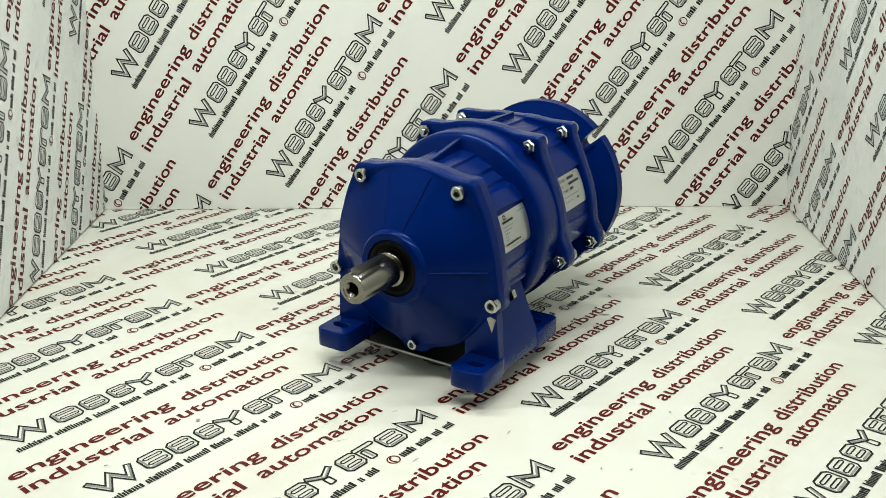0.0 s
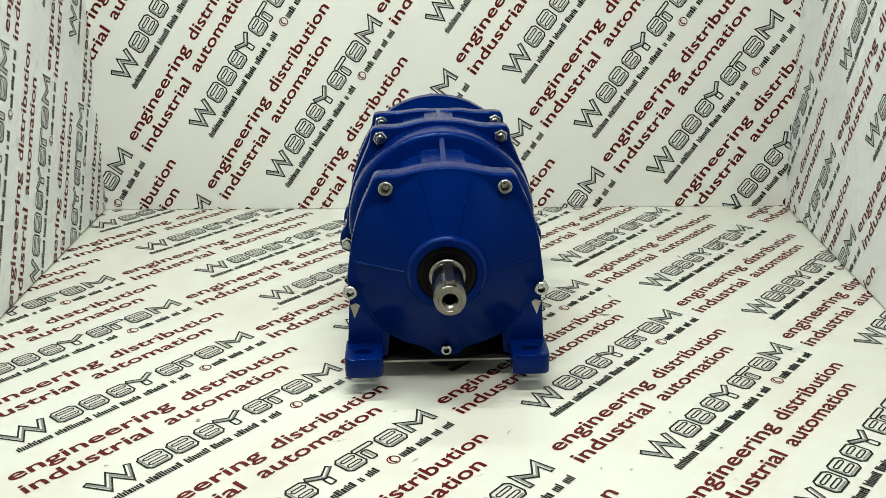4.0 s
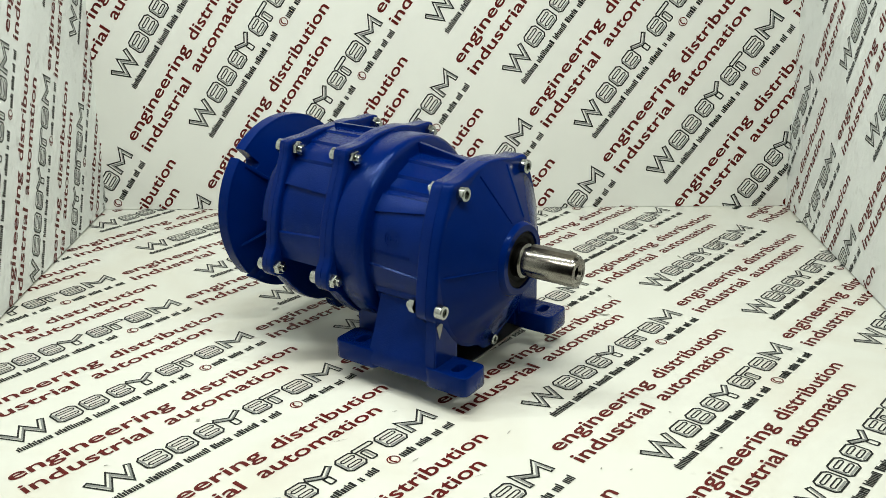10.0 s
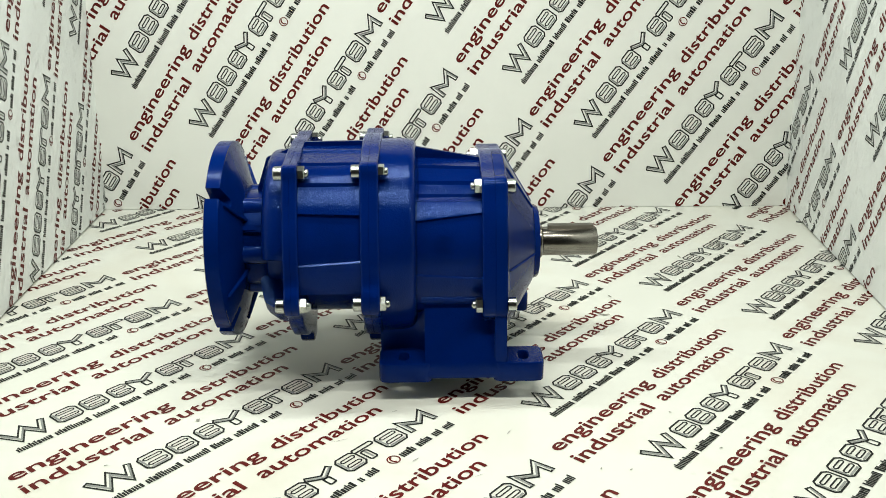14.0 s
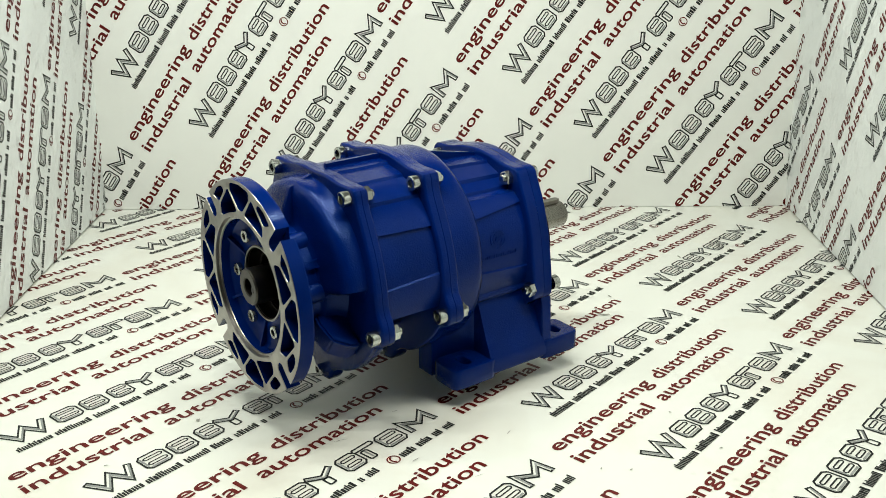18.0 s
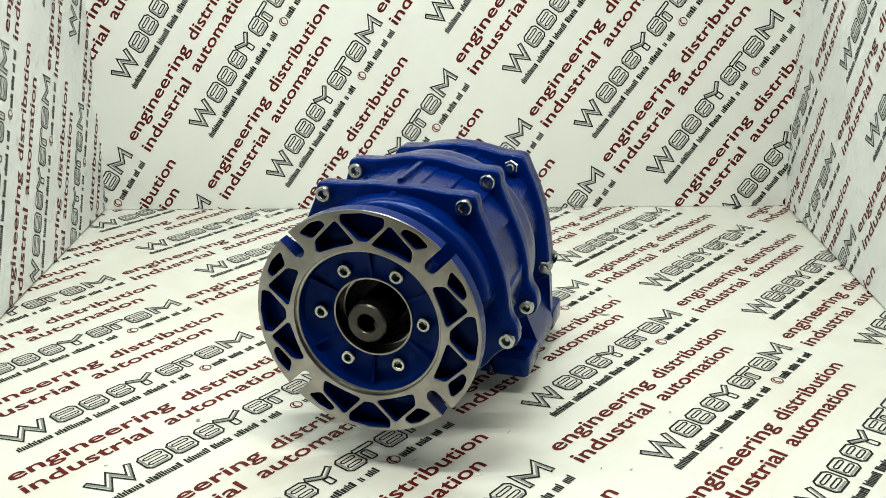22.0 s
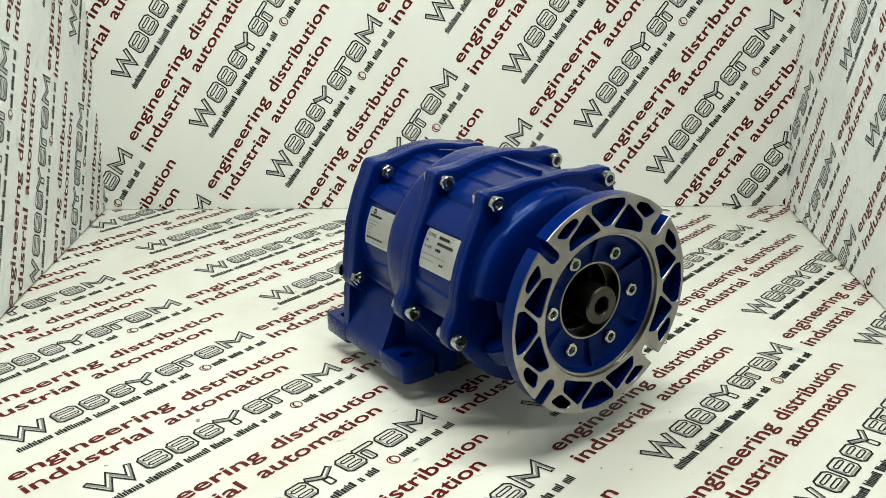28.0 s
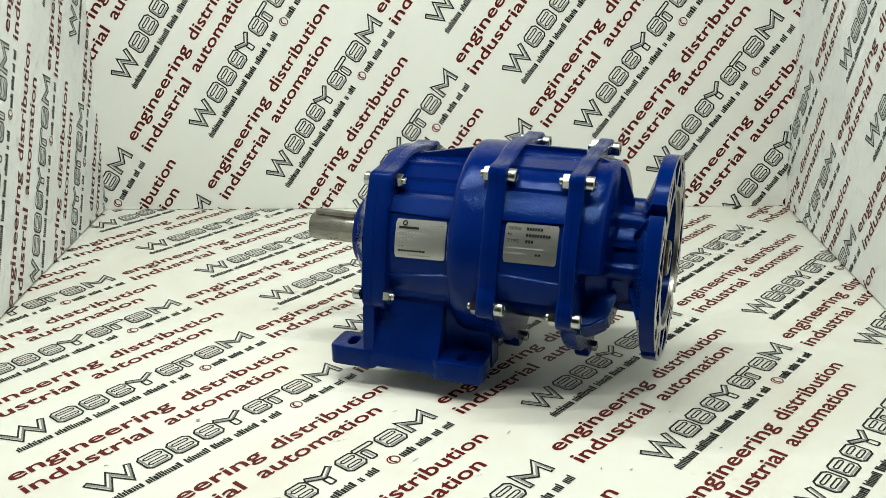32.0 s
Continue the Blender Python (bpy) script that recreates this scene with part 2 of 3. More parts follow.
def logo_mesh():
    """Row of hollow shapes that stand for the firm's mark, 300 mm long, with a fine inner line."""
    bm = bmesh.new()

    def pt(x, y):
        return (x / 1000, y / 1000)

    def hollow(x0, x1, y0, y1, c=3.0, w=2.0):
        ribbon(bm, [pt(x0 + c, y0), pt(x1 - c, y0), pt(x1, y0 + c), pt(x1, y1 - c), pt(x1 - c, y1), pt(x0 + c, y1),
                    pt(x0, y1 - c), pt(x0, y0 + c)], w / 1000, True)

    def grey(pts):
        count = len(bm.faces)
        ribbon(bm, pts, 0.0021)
        bm.faces.ensure_lookup_table()
        for f in bm.faces[count:]:
            f.material_index = 1

    def band(pts, wide, w=1.9):
        """Outline of a broad stroke along points, with a line inside it."""
        n = len(pts)
        left, right = [], []
        for i in range(n):
            p = Vector(pts[i])
            d1 = (p - Vector(pts[i - 1])).normalized() if i else (Vector(pts[1]) - p).normalized()
            d2 = (Vector(pts[i + 1]) - p).normalized() if i < n - 1 else d1
            nn = Vector((-(d1.y + d2.y), d1.x + d2.x)).normalized()
            k = wide / 2 / max(0.45, nn.dot(Vector((-d1.y, d1.x))))
            left.append(p + nn * k)
            right.append(p - nn * k)
        ribbon(bm, [pt(*p) for p in left + right[::-1]], w / 1000, True)
        grey([pt(p[0] + 0.9, p[1] - 0.9) for p in pts])

    band([(5, 6), (15.5, -15), (27, 4), (37.5, -15), (47, 6)], 5.6)
    for x0, x1 in ((55.5, 82.5), (87, 112), (118.5, 142), (178.5, 202.5), (230, 257.5)):
        hollow(x0, x1, -17.6, 6.3, 4.0)
        hollow(x0 + 4.6, x1 - 3.0, -11.8, -7.6, 1.6, 1.5)
        hollow(x0 + 4.6, x1 - 3.0, -2.6, 1.4, 1.6, 1.5)
        grey([pt(x0 + 2.6, -13.5), pt(x0 + 2.6, 2.5)])
        grey([pt(x0 + 4, -15.0), pt(x1 - 4, -15.0)])
    band([(143.5, 5), (158, -4), (172, 5)], 5.2)
    hollow(154.5, 161.5, -17, -6.5, 1.0)
    hollow(202, 227, 1.2, 6.5, 1.5)
    hollow(206.5, 214.5, -17, -1.5, 1.5)
    grey([pt(211, -15), pt(211, -3)])
    band([(266, -15), (267, 4), (282, -8), (297, 4), (298.5, -15)], 5.6)
    me = bpy.data.meshes.new("logo_shapes")
    bm.to_mesh(me)
    bm.free()
    return me


def bars_mesh():
    """Small print as plain bars of its size: an address line and a number after a ring."""
    bm = bmesh.new()
    rnd = random.Random(4)

    def bar(x0, x1, y0, y1):
        q = [bm.verts.new((x / 1000, y / 1000, 0)) for x, y in ((x0, y0), (x1, y0), (x1, y1), (x0, y1))]
        bm.faces.new(q)

    def word(x0, x1, base, h):
        x = x0
        while x < x1 - 2:
            w = rnd.choice((1.8, 2.0, 3.2))
            bar(x, min(x1, x + w), base, base + h * rnd.choice((0.78, 0.78, 1.0)))
            x += w + 0.7
    for x0, x1 in ((3, 38), (42, 79), (84, 110), (114, 137), (141, 170), (174, 179), (184, 197)):
        word(x0, x1, -36, 9)
    for x0, x1 in ((227, 246), (250, 269), (273, 284), (289, 303)):
        word(x0, x1, -38, 9.5)
    return bm


def address_mesh():
    bm = bars_mesh()
    me = bpy.data.meshes.new("address_bars")
    bm.to_mesh(me)
    bm.free()
    return me


def ring_mesh():
    bm = bmesh.new()
    ribbon(bm, [((218 + 6.0 * math.cos(a)) / 1000, (-33 + 6.0 * math.sin(a)) / 1000)
                for a in [2 * math.pi * i / 20 for i in range(20)]], 0.0013, True)
    ribbon(bm, [((218 + 2.6 * math.cos(a)) / 1000, (-33 + 4.0 * math.sin(a)) / 1000)
                for a in [1.2 + 3.6 * i / 8 for i in range(9)]], 0.0018)
    me = bpy.data.meshes.new("ring_mark")
    bm.to_mesh(me)
    bm.free()
    return me


def two_words(first, second, length, share, start, rise):
    """Two words on one line: the first takes a share of the length, the second begins at start."""
    bm = bmesh.new()
    for words, x0, x1 in ((first, 0.0, share), (second, start, 1.0)):
        me = text_mesh("red_line", words, (x1 - x0) * length, rise, 0.016)
        me.transform(Matrix.Translation((x0 * length, 0, 0)))
        bm.from_mesh(me)
        bpy.data.meshes.remove(me)
    me = bpy.data.meshes.new("red_line")
    bm.to_mesh(me)
    bm.free()
    return me


LINE_1 = two_words("engineering", "distribution", 0.340, 0.508, 0.547, 0.0165)
LINE_2 = two_words("industrial", "automation", 0.3035, 0.432, 0.490, 0.0165)
LOGO, ADDRESS, RING = logo_mesh(), address_mesh(), ring_mesh()
for me_, mat_ in ((LINE_1, INK_RED), (LINE_2, INK_RED), (LOGO, INK_BLACK), (ADDRESS, INK_BLACK), (RING, INK_RED)):
    me_.materials.append(mat_)
LOGO.materials.append(INK_GREY)


def stamp(sheet, name, me, x, y, turn, size, bounds, lift=0.0004):
    """One printed item on a sheet, in the sheet's own plane, cut at the sheet's edges."""
    m = Matrix.Translation((x, y, lift)) @ Matrix.Rotation(turn, 4, "Z") @ Matrix.Diagonal((size[0], size[1], 1, 1))
    co = np.empty(len(me.vertices) * 3)
    me.vertices.foreach_get("co", co)
    co = co.reshape(-1, 3) @ np.array(m.to_3x3()).T + np.array(m.translation)
    lo, hi = co.min(0), co.max(0)
    x0, x1, y0, y1 = bounds
    if hi[0] < x0 + 0.002 or lo[0] > x1 - 0.002 or hi[1] < y0 + 0.002 or lo[1] > y1 - 0.002:
        return
    if lo[0] > x0 and hi[0] < x1 and lo[1] > y0 and hi[1] < y1:
        ob = new(name, me)
        ob.parent = sheet
        ob.matrix_basis = m
        return
    bm = bmesh.new()
    bm.from_mesh(me)
    bm.transform(m)
    for p, nrm in (((x0, 0, 0), (-1, 0, 0)), ((x1, 0, 0), (1, 0, 0)), ((0, y0, 0), (0, -1, 0)), ((0, y1, 0), (0, 1, 0))):
        bmesh.ops.bisect_plane(bm, geom=bm.verts[:] + bm.edges[:] + bm.faces[:], plane_co=p, plane_no=nrm, clear_outer=True)
    if not bm.faces:
        bm.free()
        return
    cut = bpy.data.meshes.new(name)
    bm.to_mesh(cut)
    bm.free()
    for mat in me.materials:
        cut.materials.append(mat)
    ob = new(name, cut)
    ob.parent = sheet


def black_row(sheet, o, u, turn, ks, bounds, size=(1, 1), slip={}):
    """The mark with its small print, row by row; slip shifts single rows where the strips were laid unevenly."""
    ca, sa = math.cos(turn), math.sin(turn)
    for k in ks:
        tx, ty = 2.5 * size[0], 7.0 * size[1]
        dx, dy = slip.get(k, (0, 0))
        x = (o[0] + k * u[0] + dx - tx * ca + ty * sa) / 1000
        y = (o[1] + k * u[1] + dy - tx * sa - ty * ca) / 1000
        stamp(sheet, "logo_print", LOGO, x, y, turn, size, bounds)
        stamp(sheet, "address_print", ADDRESS, x, y, turn, size, bounds)
        stamp(sheet, "ring_print", RING, x, y, turn, size, bounds)


def red_row(sheet, o, u, turn, ks, bounds, size=(1, 1), slip={}):
    """Two red lines; o is the middle of the first letter's left side."""
    ca, sa = math.cos(turn), math.sin(turn)
    for k in ks:
        dx, dy = slip.get(k, (0, 0))
        for me, drop, shift in ((LINE_1, -6.5, 0.0), (LINE_2, -33.8, -1.2)):
            x = o[0] + k * u[0] + dx + ca * shift - sa * drop * size[1]
            y = o[1] + k * u[1] + dy + sa * shift + ca * drop * size[1]
            stamp(sheet, "red_lettering", me, x / 1000, y / 1000, turn, size, bounds)


# ---- the backdrop: floor sheet and three walls ----
def sheet(name, x0, x1, y0, y1, m, mat, label, thick=0.006, cuts=40):
    """Board in its own plane, with a slightly uneven front."""
    bm = bmesh.new()
    bmesh.ops.create_grid(bm, x_segments=cuts, y_segments=cuts, size=0.5)
    for v in bm.verts:
        v.co = (x0 + (v.co.x + 0.5) * (x1 - x0), y0 + (v.co.y + 0.5) * (y1 - y0), 0)
    ring = [e for e in bm.edges if e.is_boundary]
    ext = bmesh.ops.extrude_edge_only(bm, edges=ring)
    low = [v for v in ext["geom"] if isinstance(v, bmesh.types.BMVert)]
    for v in low:
        v.co.z = -thick
    bm.faces.new([v for v in sorted(low, key=lambda v: math.atan2(v.co.y - (y0 + y1) / 2, v.co.x - (x0 + x1) / 2))])
    ob = part(name, bm, mat)
    ob.matrix_world = m
    return tagged(ob, label, "backdrop", kind="structure")


def frame_of(origin, ex, ey):
    ex, ey = Vector(ex).normalized(), Vector(ey).normalized()
    ez = ex.cross(ey).normalized()
    ey = ez.cross(ex)
    return Matrix.Translation(origin) @ Matrix((ex, ey, ez)).transposed().to_4x4()


FLOOR_B = (-0.56, 0.56, 0.34, 1.48)
SEEN_F = (-0.545, 0.545, 0.40, 1.462)
floor = sheet("floor", *FLOOR_B, pose(0, 0, 0), PAPER, "white glossy vinyl floor sheet with diagonal red and black print")
ALL = range(-12, 14)
F_BLACK, F_RED = (0.974, 0.98), (0.967, 0.97)
black_row(floor, (-433.6, 1292), (101.6, -89.5), radians(48.9), ALL, SEEN_F, F_BLACK, {0: (-2, -2.6), 4: (4.7, 4.2), 6: (-1.9, -1.5)})
black_row(floor, (-418.4, 791.2), (104.5, -88.7), radians(50.0), ALL, SEEN_F, F_BLACK,
          {-2: (-2.1, -5.1), -1: (-0.3, 2.4), 0: (0.1, -2.5), 1: (3.0, 6.7), 2: (-1.1, -3.5), 3: (-2.7, -4.7)})
black_row(floor, (248.3, 1144.7), (103.3, -84.6), radians(48.9), ALL, SEEN_F, F_BLACK, {1: (2.2, -1.3)})
black_row(floor, (-702, 573), (102.5, -89.0), radians(50.0), ALL, SEEN_F, F_BLACK)
black_row(floor, (527, 1375), (102.5, -89.0), radians(48.4), ALL, SEEN_F, F_BLACK)
red_row(floor, (-423.2, 1191.1), (104.3, -86.1), radians(48.4), ALL, SEEN_F, F_RED, {1: (-0.3, 5.4), 2: (-1.6, -1.7), 6: (-3.8, 1.5)})
red_row(floor, (-379, 720.5), (102.3, -91.3), radians(49.5), ALL, SEEN_F, F_RED, {-1: (1.5, 1.9), 1: (2.1, 1.3), 2: (-3.0, -2.7)})
red_row(floor, (283.3, 1076.3), (98.3, -90.9), radians(47.9), ALL, SEEN_F, F_RED)
red_row(floor, (562, 1306), (100.0, -90.0), radians(47.9), ALL, SEEN_F, F_RED)

SCUFF = material("grey_scuff", (0.30, 0.30, 0.26), 0.6, vary=0.4, vary_scale=300)
rs = random.Random(11)
for fx, fy, w, h, turn in ((-203, 1075, 11, 7, 0.6), (-236, 816, 7, 5, 1.4), (205, 1104, 10, 3, 1.9), (191, 1050, 17, 5, 0.1), (321, 1236, 12, 4, 1.8), (-48, 830, 8, 0.8, 0.5),
                          (-26, 745, 12, 1.0, 0.8), (-96, 778, 22, 0.6, 0.35), (218, 824, 3, 2, 0), (163, 727, 4, 2, 0.6), (137, 729, 4, 2, 1), (-46, 798, 10, 0.7, 0.9),
                          (-188, 1125, 20, 1, 0.3), (60, 790, 9, 0.8, 1.1), (-130, 700, 14, 0.7, 0.6), (-300, 740, 5, 1.5, 0.2), (250, 760, 5, 1.6, 0.4), (30, 720, 12, 0.6, 0.5)):
    bm = bmesh.new()
    ring = []
    for i in range(14):
        a = 2 * math.pi * i / 14
        r = rs.uniform(0.55, 1.0)
        ring.append(bm.verts.new((w / 2000 * r * math.cos(a), h / 2000 * r * math.sin(a), 0.0008)))
    bm.faces.new(ring)
    scuff = part("scuff_mark", bm, SCUFF, floor)
    scuff.matrix_basis = pose(fx / 1000, fy / 1000, 0, 0, 0, math.degrees(turn))

YAW = -0.0078
M_BACK = frame_of((0, 1.4557, 0), (1, YAW, 0), (0, 0, 1))
BACK_B = (-0.534, 0.540, 0.0006, 0.80)
wall_back = sheet("wall_back", *BACK_B, M_BACK, PAPER_WALL, "white vinyl back wall with diagonal red and black print")
B_BLACK, B_RED, UB = (0.986, 1), (1, 1), (112.5, -77.5)
black_row(wall_back, (-779.6, -62.5), (113.9, -76.4), radians(54.7), ALL, BACK_B, B_BLACK)
black_row(wall_back, (-498.7, 215.2), (111.9, -78.1), radians(54.6), ALL, BACK_B, B_BLACK, {0: (2.8, 0.3), 1: (-0.1, 2.4), 3: (-1.5, -2), 5: (2.3, 1.7)})
black_row(wall_back, (-24.7, 294.7), (112.9, -77.8), radians(54.8), ALL, BACK_B, B_BLACK, {1: (1, 2.1), 2: (-1.9, -4.2)})
black_row(wall_back, (253.5, 568.6), UB, radians(54.7), ALL, BACK_B, B_BLACK)
red_row(wall_back, (-725, -120.5), UB, radians(54.9), ALL, BACK_B, B_RED)
red_row(wall_back, (-477.5, 113.9), (112.9, -77.9), radians(54.7), ALL, BACK_B, B_RED, {4: (-1.6, -2.5)})
red_row(wall_back, (21.8, 227.1), (113.8, -75.9), radians(54.6), ALL, BACK_B, B_RED, {0: (1.3, 2.2), 1: (-1.5, -3.2), 3: (2.1, 2.3)})
red_row(wall_back, (273.5, 465), UB, radians(54.7), ALL, BACK_B, B_RED)

M_LEFT = frame_of((-0.5088, 0, 0), (-0.0144, 1, 0), (0.034, 0, 1))
LEFT_B = (0.34, 1.462, 0.0035, 0.80)
wall_left = sheet("wall_left", *LEFT_B, M_LEFT, PAPER_SIDE, "white vinyl side wall with diagonal print, slightly rippled")
DL = radians(62.2)
L_BLACK, L_RED = (0.965, 0.95), (0.979, 0.94)
black_row(wall_left, (1137.2, -4.9), (116.3, -62.3), DL, ALL, LEFT_B, L_BLACK)
black_row(wall_left, (1377.8, 283.5), (114.5, -66.5), DL, ALL, LEFT_B, L_BLACK)
black_row(wall_left, (897, -290), (115.0, -65.0), DL, ALL, LEFT_B, L_BLACK)
red_row(wall_left, (1288.5, 251.8), (115.2, -67.1), DL, ALL, LEFT_B, L_RED)
red_row(wall_left, (1078.5, 1.9), (113.7, -70.7), DL, ALL, LEFT_B, L_RED)

M_RIGHT = frame_of((0.493, 0, 0), (-0.030, -1, 0), (-0.040, 0, 1))
RIGHT_B = (-1.456, -0.34, 0.0030, 0.80)
wall_right = sheet("wall_right", *RIGHT_B, M_RIGHT, PAPER_SIDE, "white vinyl side wall with diagonal print, slightly rippled")
DR = radians(58.1)
R_BLACK, R_RED = (0.965, 0.95), (0.973, 0.92)
black_row(wall_right, (-1433.3, -99.6), (102.9, -80.5), DR, ALL, RIGHT_B, R_BLACK, {-1: (-2.1, -0.9), 0: (4.3, 1.7), 1: (-2.2, -0.8)})
black_row(wall_right, (-1278.4, 254.8), (109.9, -73.1), DR, ALL, RIGHT_B, R_BLACK)
black_row(wall_right, (-1050, 450), (106.0, -80.0), DR, ALL, RIGHT_B, R_BLACK)
red_row(wall_right, (-1261, 152.7), (104.4, -85.1), DR, ALL, RIGHT_B, R_RED, {-1: (-2.2, -3.1), 0: (4.4, 6.2), 1: (-2.2, -3.1)})
red_row(wall_right, (-1004, 396.6), (105.0, -84.0), DR, ALL, RIGHT_B, R_RED)
red_row(wall_right, (-1490.9, -84.7), (109.6, -76.8), DR, ALL, RIGHT_B, R_RED, {-1: (-1.8, -3.5), 0: (2, 4), 1: (1.1, 2.4), 2: (-2.9, -5.9)})


# ---- bench and room that close the place ----
def slab(name, lo, hi, mat, label, category="", kind=""):
    bm = bmesh.new()
    block(bm, [c * 1000 for c in lo], [c * 1000 for c in hi])
    bevel_all(bm, 3)
    return tagged(part(name, bm, mat), label, category, kind=kind)


bench = tagged(new("bench"), "plain wooden bench under the printed sheet", "table")
bm = bmesh.new()
block(bm, (-700, 200, -46), (700, 1560, -8))
bevel_all(bm, 3)
part("bench_top", bm, WOOD, bench)
for bx in (-640, 640):
    for by in (250, 1500):
        bm = bmesh.new()
        block(bm, (bx - 25, by - 25, -780), (bx + 25, by + 25, -47))
        bevel_all(bm, 3)
        part("leg", bm, WOOD, bench)
slab("ground", (-2.6, -2.2, -0.80), (2.6, 2.6, -0.782), GREY_WALL, "plain grey room floor", "floor", "structure")
slab("ceiling", (-2.6, -2.2, 1.80), (2.6, 2.6, 1.86), GREY_WALL, "plain ceiling of the room", "ceiling", "structure")
slab("wall_north", (-2.6, 2.6, -0.80), (2.6, 2.66, 1.80), GREY_WALL, "plain grey room wall", "wall", "structure")
slab("wall_south", (-2.6, -2.26, -0.80), (2.6, -2.2, 1.80), GREY_WALL, "plain grey room wall", "wall", "structure")
slab("wall_west", (-2.66, -2.2, -0.80), (-2.6, 2.6, 1.80), GREY_WALL, "plain grey room wall", "wall", "structure")
slab("wall_east", (2.6, -2.2, -0.80), (2.66, 2.6, 1.80), GREY_WALL, "plain grey room wall", "wall", "structure")

for lx, ly, watts, tone in LAMPS:
    lamp = tagged(new("overhead_lamp"), "white metal tube lamp hung over the bench", "lamp", "overhead lamps")
    lamp.matrix_world = pose(lx, ly, LAMP_Z, 0, 0, 90)
    bm = bmesh.new()
    prism(bm, [(-30, 30), (30, 30), (60, -22), (56, -22), (28, 26), (-28, 26), (-56, -22), (-60, -22)], -420, 420, 1)
    part("reflector", bm, WHITE_PAINT, lamp)
    for wy in (-300, 300):
        bm = bmesh.new()
        block(bm, (-2, wy - 2, 30), (2, wy + 2, (1.80 - LAMP_Z) * 1000))
        part("hanger", bm, ZINC, lamp)

# ---- the geared unit ----
DX = -0.0036
ZO, ZI = 131.0, 138.5  # heights of the output and input axes
gear = tagged(new("gear_reducer"), "blue painted cast gear reducer with steel shaft and motor flange", "gear unit")


front_outline = chaikin(mirrored([(0, 227.5), (24, 225), (42, 220.5), (52, 219.5), (65, 219.2), (69.5, 216), (74, 205), (83, 186), (91, 160),
                                  (95.5, 133), (98, 114), (99.5, 97), (97, 89), (86, 83), (70, 61), (48, 43.5), (20, 35.5),
                                  (12, 27), (0, 26)]), 1)
flange_outline = chaikin(mirrored([(0, 243.5), (22, 242.5), (38, 238.5), (48, 236.8), (70, 236.8), (74.5, 233.5), (75.5, 221), (85, 200), (96, 175),
                                   (102, 150), (104, 128), (111, 119), (113, 104), (108, 97), (96, 94), (80, 73), (52, 50), (20, 41),
                                   (13, 25), (0, 23)]), 1)

rear_outline = [(x, z - 1.8 - 5.0 * max(0.0, 1 - abs(x) / 50)) if z > 222 else (x, z) for x, z in flange_outline]

# output cover
cover = soft_plate("front_cover", front_outline, -45.05, -57, BLUE_SMOOTH, gear, 3.4)
cone_base = chaikin(mirrored([(0, 226), (28, 222), (46, 209), (66, 199), (82, 182), (91, 158), (94, 138), (90, 118), (86, 100), (71, 66), (47, 47), (17, 38), (0, 37)]), 1)
bm = loft([(-56.6, cone_base), (-57.6, [(x * 0.975, 132 + (z - 132) * 0.975) for x, z in cone_base]), (-60.2, [(x * 0.92, 132 + (z - 132) * 0.92) for x, z in cone_base]), (-86, circle(43, 96, 0, ZO)), (-88, circle(38.5, 96, 0, ZO)), (-92, circle(37, 96, 0, ZO)), (-93.5, circle(35.5, 96, 0, ZO)),
           (-93.5, circle(29, 96, 0, ZO)), (-84, circle(28.5, 96, 0, ZO))], 96, (False, False))
part("cone", bm, BLUE_SMOOTH, cover)
for ang in (16, -16, 89, -89, 158, -158):
    a = radians(ang)
    bm = bmesh.new()
    r0, r1 = 41, 89
    lift = 1.2 if abs(ang) == 89 else 0.5 if abs(ang) == 16 else 0.3
    dirx, dirz = math.sin(a), math.cos(a)
    pts = []
    for r, y in ((r0, -87.4), (r1, -59.2)):
        pts.append((dirx * r, y, 132 + dirz * r))
    p, q = pts
    ox, oz = dirz * 1.1, -dirx * 1.1
    vs = [bm.verts.new(((c[0] + s * ox) / 1000 + DX, (c[1] + dy) / 1000, (c[2] + s * oz) / 1000))
          for c, s, dy in ((p, -1, 1.5), (p, 0, -lift), (p, 1, 1.5), (q, 1, 1.5), (q, 0, -lift), (q, -1, 1.5))]
    bm.faces.new((vs[0], vs[1], vs[4], vs[5]))
    bm.faces.new((vs[1], vs[2], vs[3], vs[4]))
    part("cover_rib", bm, BLUE_SMOOTH, cover)
part("shaft_seal", turned([(28.8, -91), (27.5, -92), (24, -91.5), (22, -89.5), (17.5, -89), (15.2, -89)], 64, 0, ZO, False), RUBBER, gear,
     "black rubber shaft seal")

# output shaft with its key and centre hole
shaft = part("output_shaft", turned([(17.5, -88), (17.5, -97), (16.8, -98), (15, -99), (15, -153), (14, -154.8), (10.6, -154.8),
                                     (10.2, -154.3), (7.4, -154.3), (5.2, -151.5), (5.2, -130)], 64, 0, ZO, False), STEEL, gear,
             "bright ground steel output shaft with a key and a threaded centre hole")
part("centre_hole", turned([(5.1, -152), (5.0, -131), (0.4, -128)], 32, 0, ZO, False), DARK_STEEL, shaft)
bm = bmesh.new()
prism(bm, rounded([(-4, -104), (4, -104), (4, -151.8), (-4, -151.8)], 3.6), ZO + 10, ZO + 18.2, 2)
part("shaft_key", bm, KEY_STEEL, shaft, "brown drawn steel key")

# first case
def on_arc(r, cz, z0, z1, n):
    """Points of a round side of radius r about height cz, from z0 down to z1."""
    return [(math.sqrt(r * r - (z - cz) ** 2), z) for z in [z0 + (z1 - z0) * i / (n - 1) for i in range(n)]]


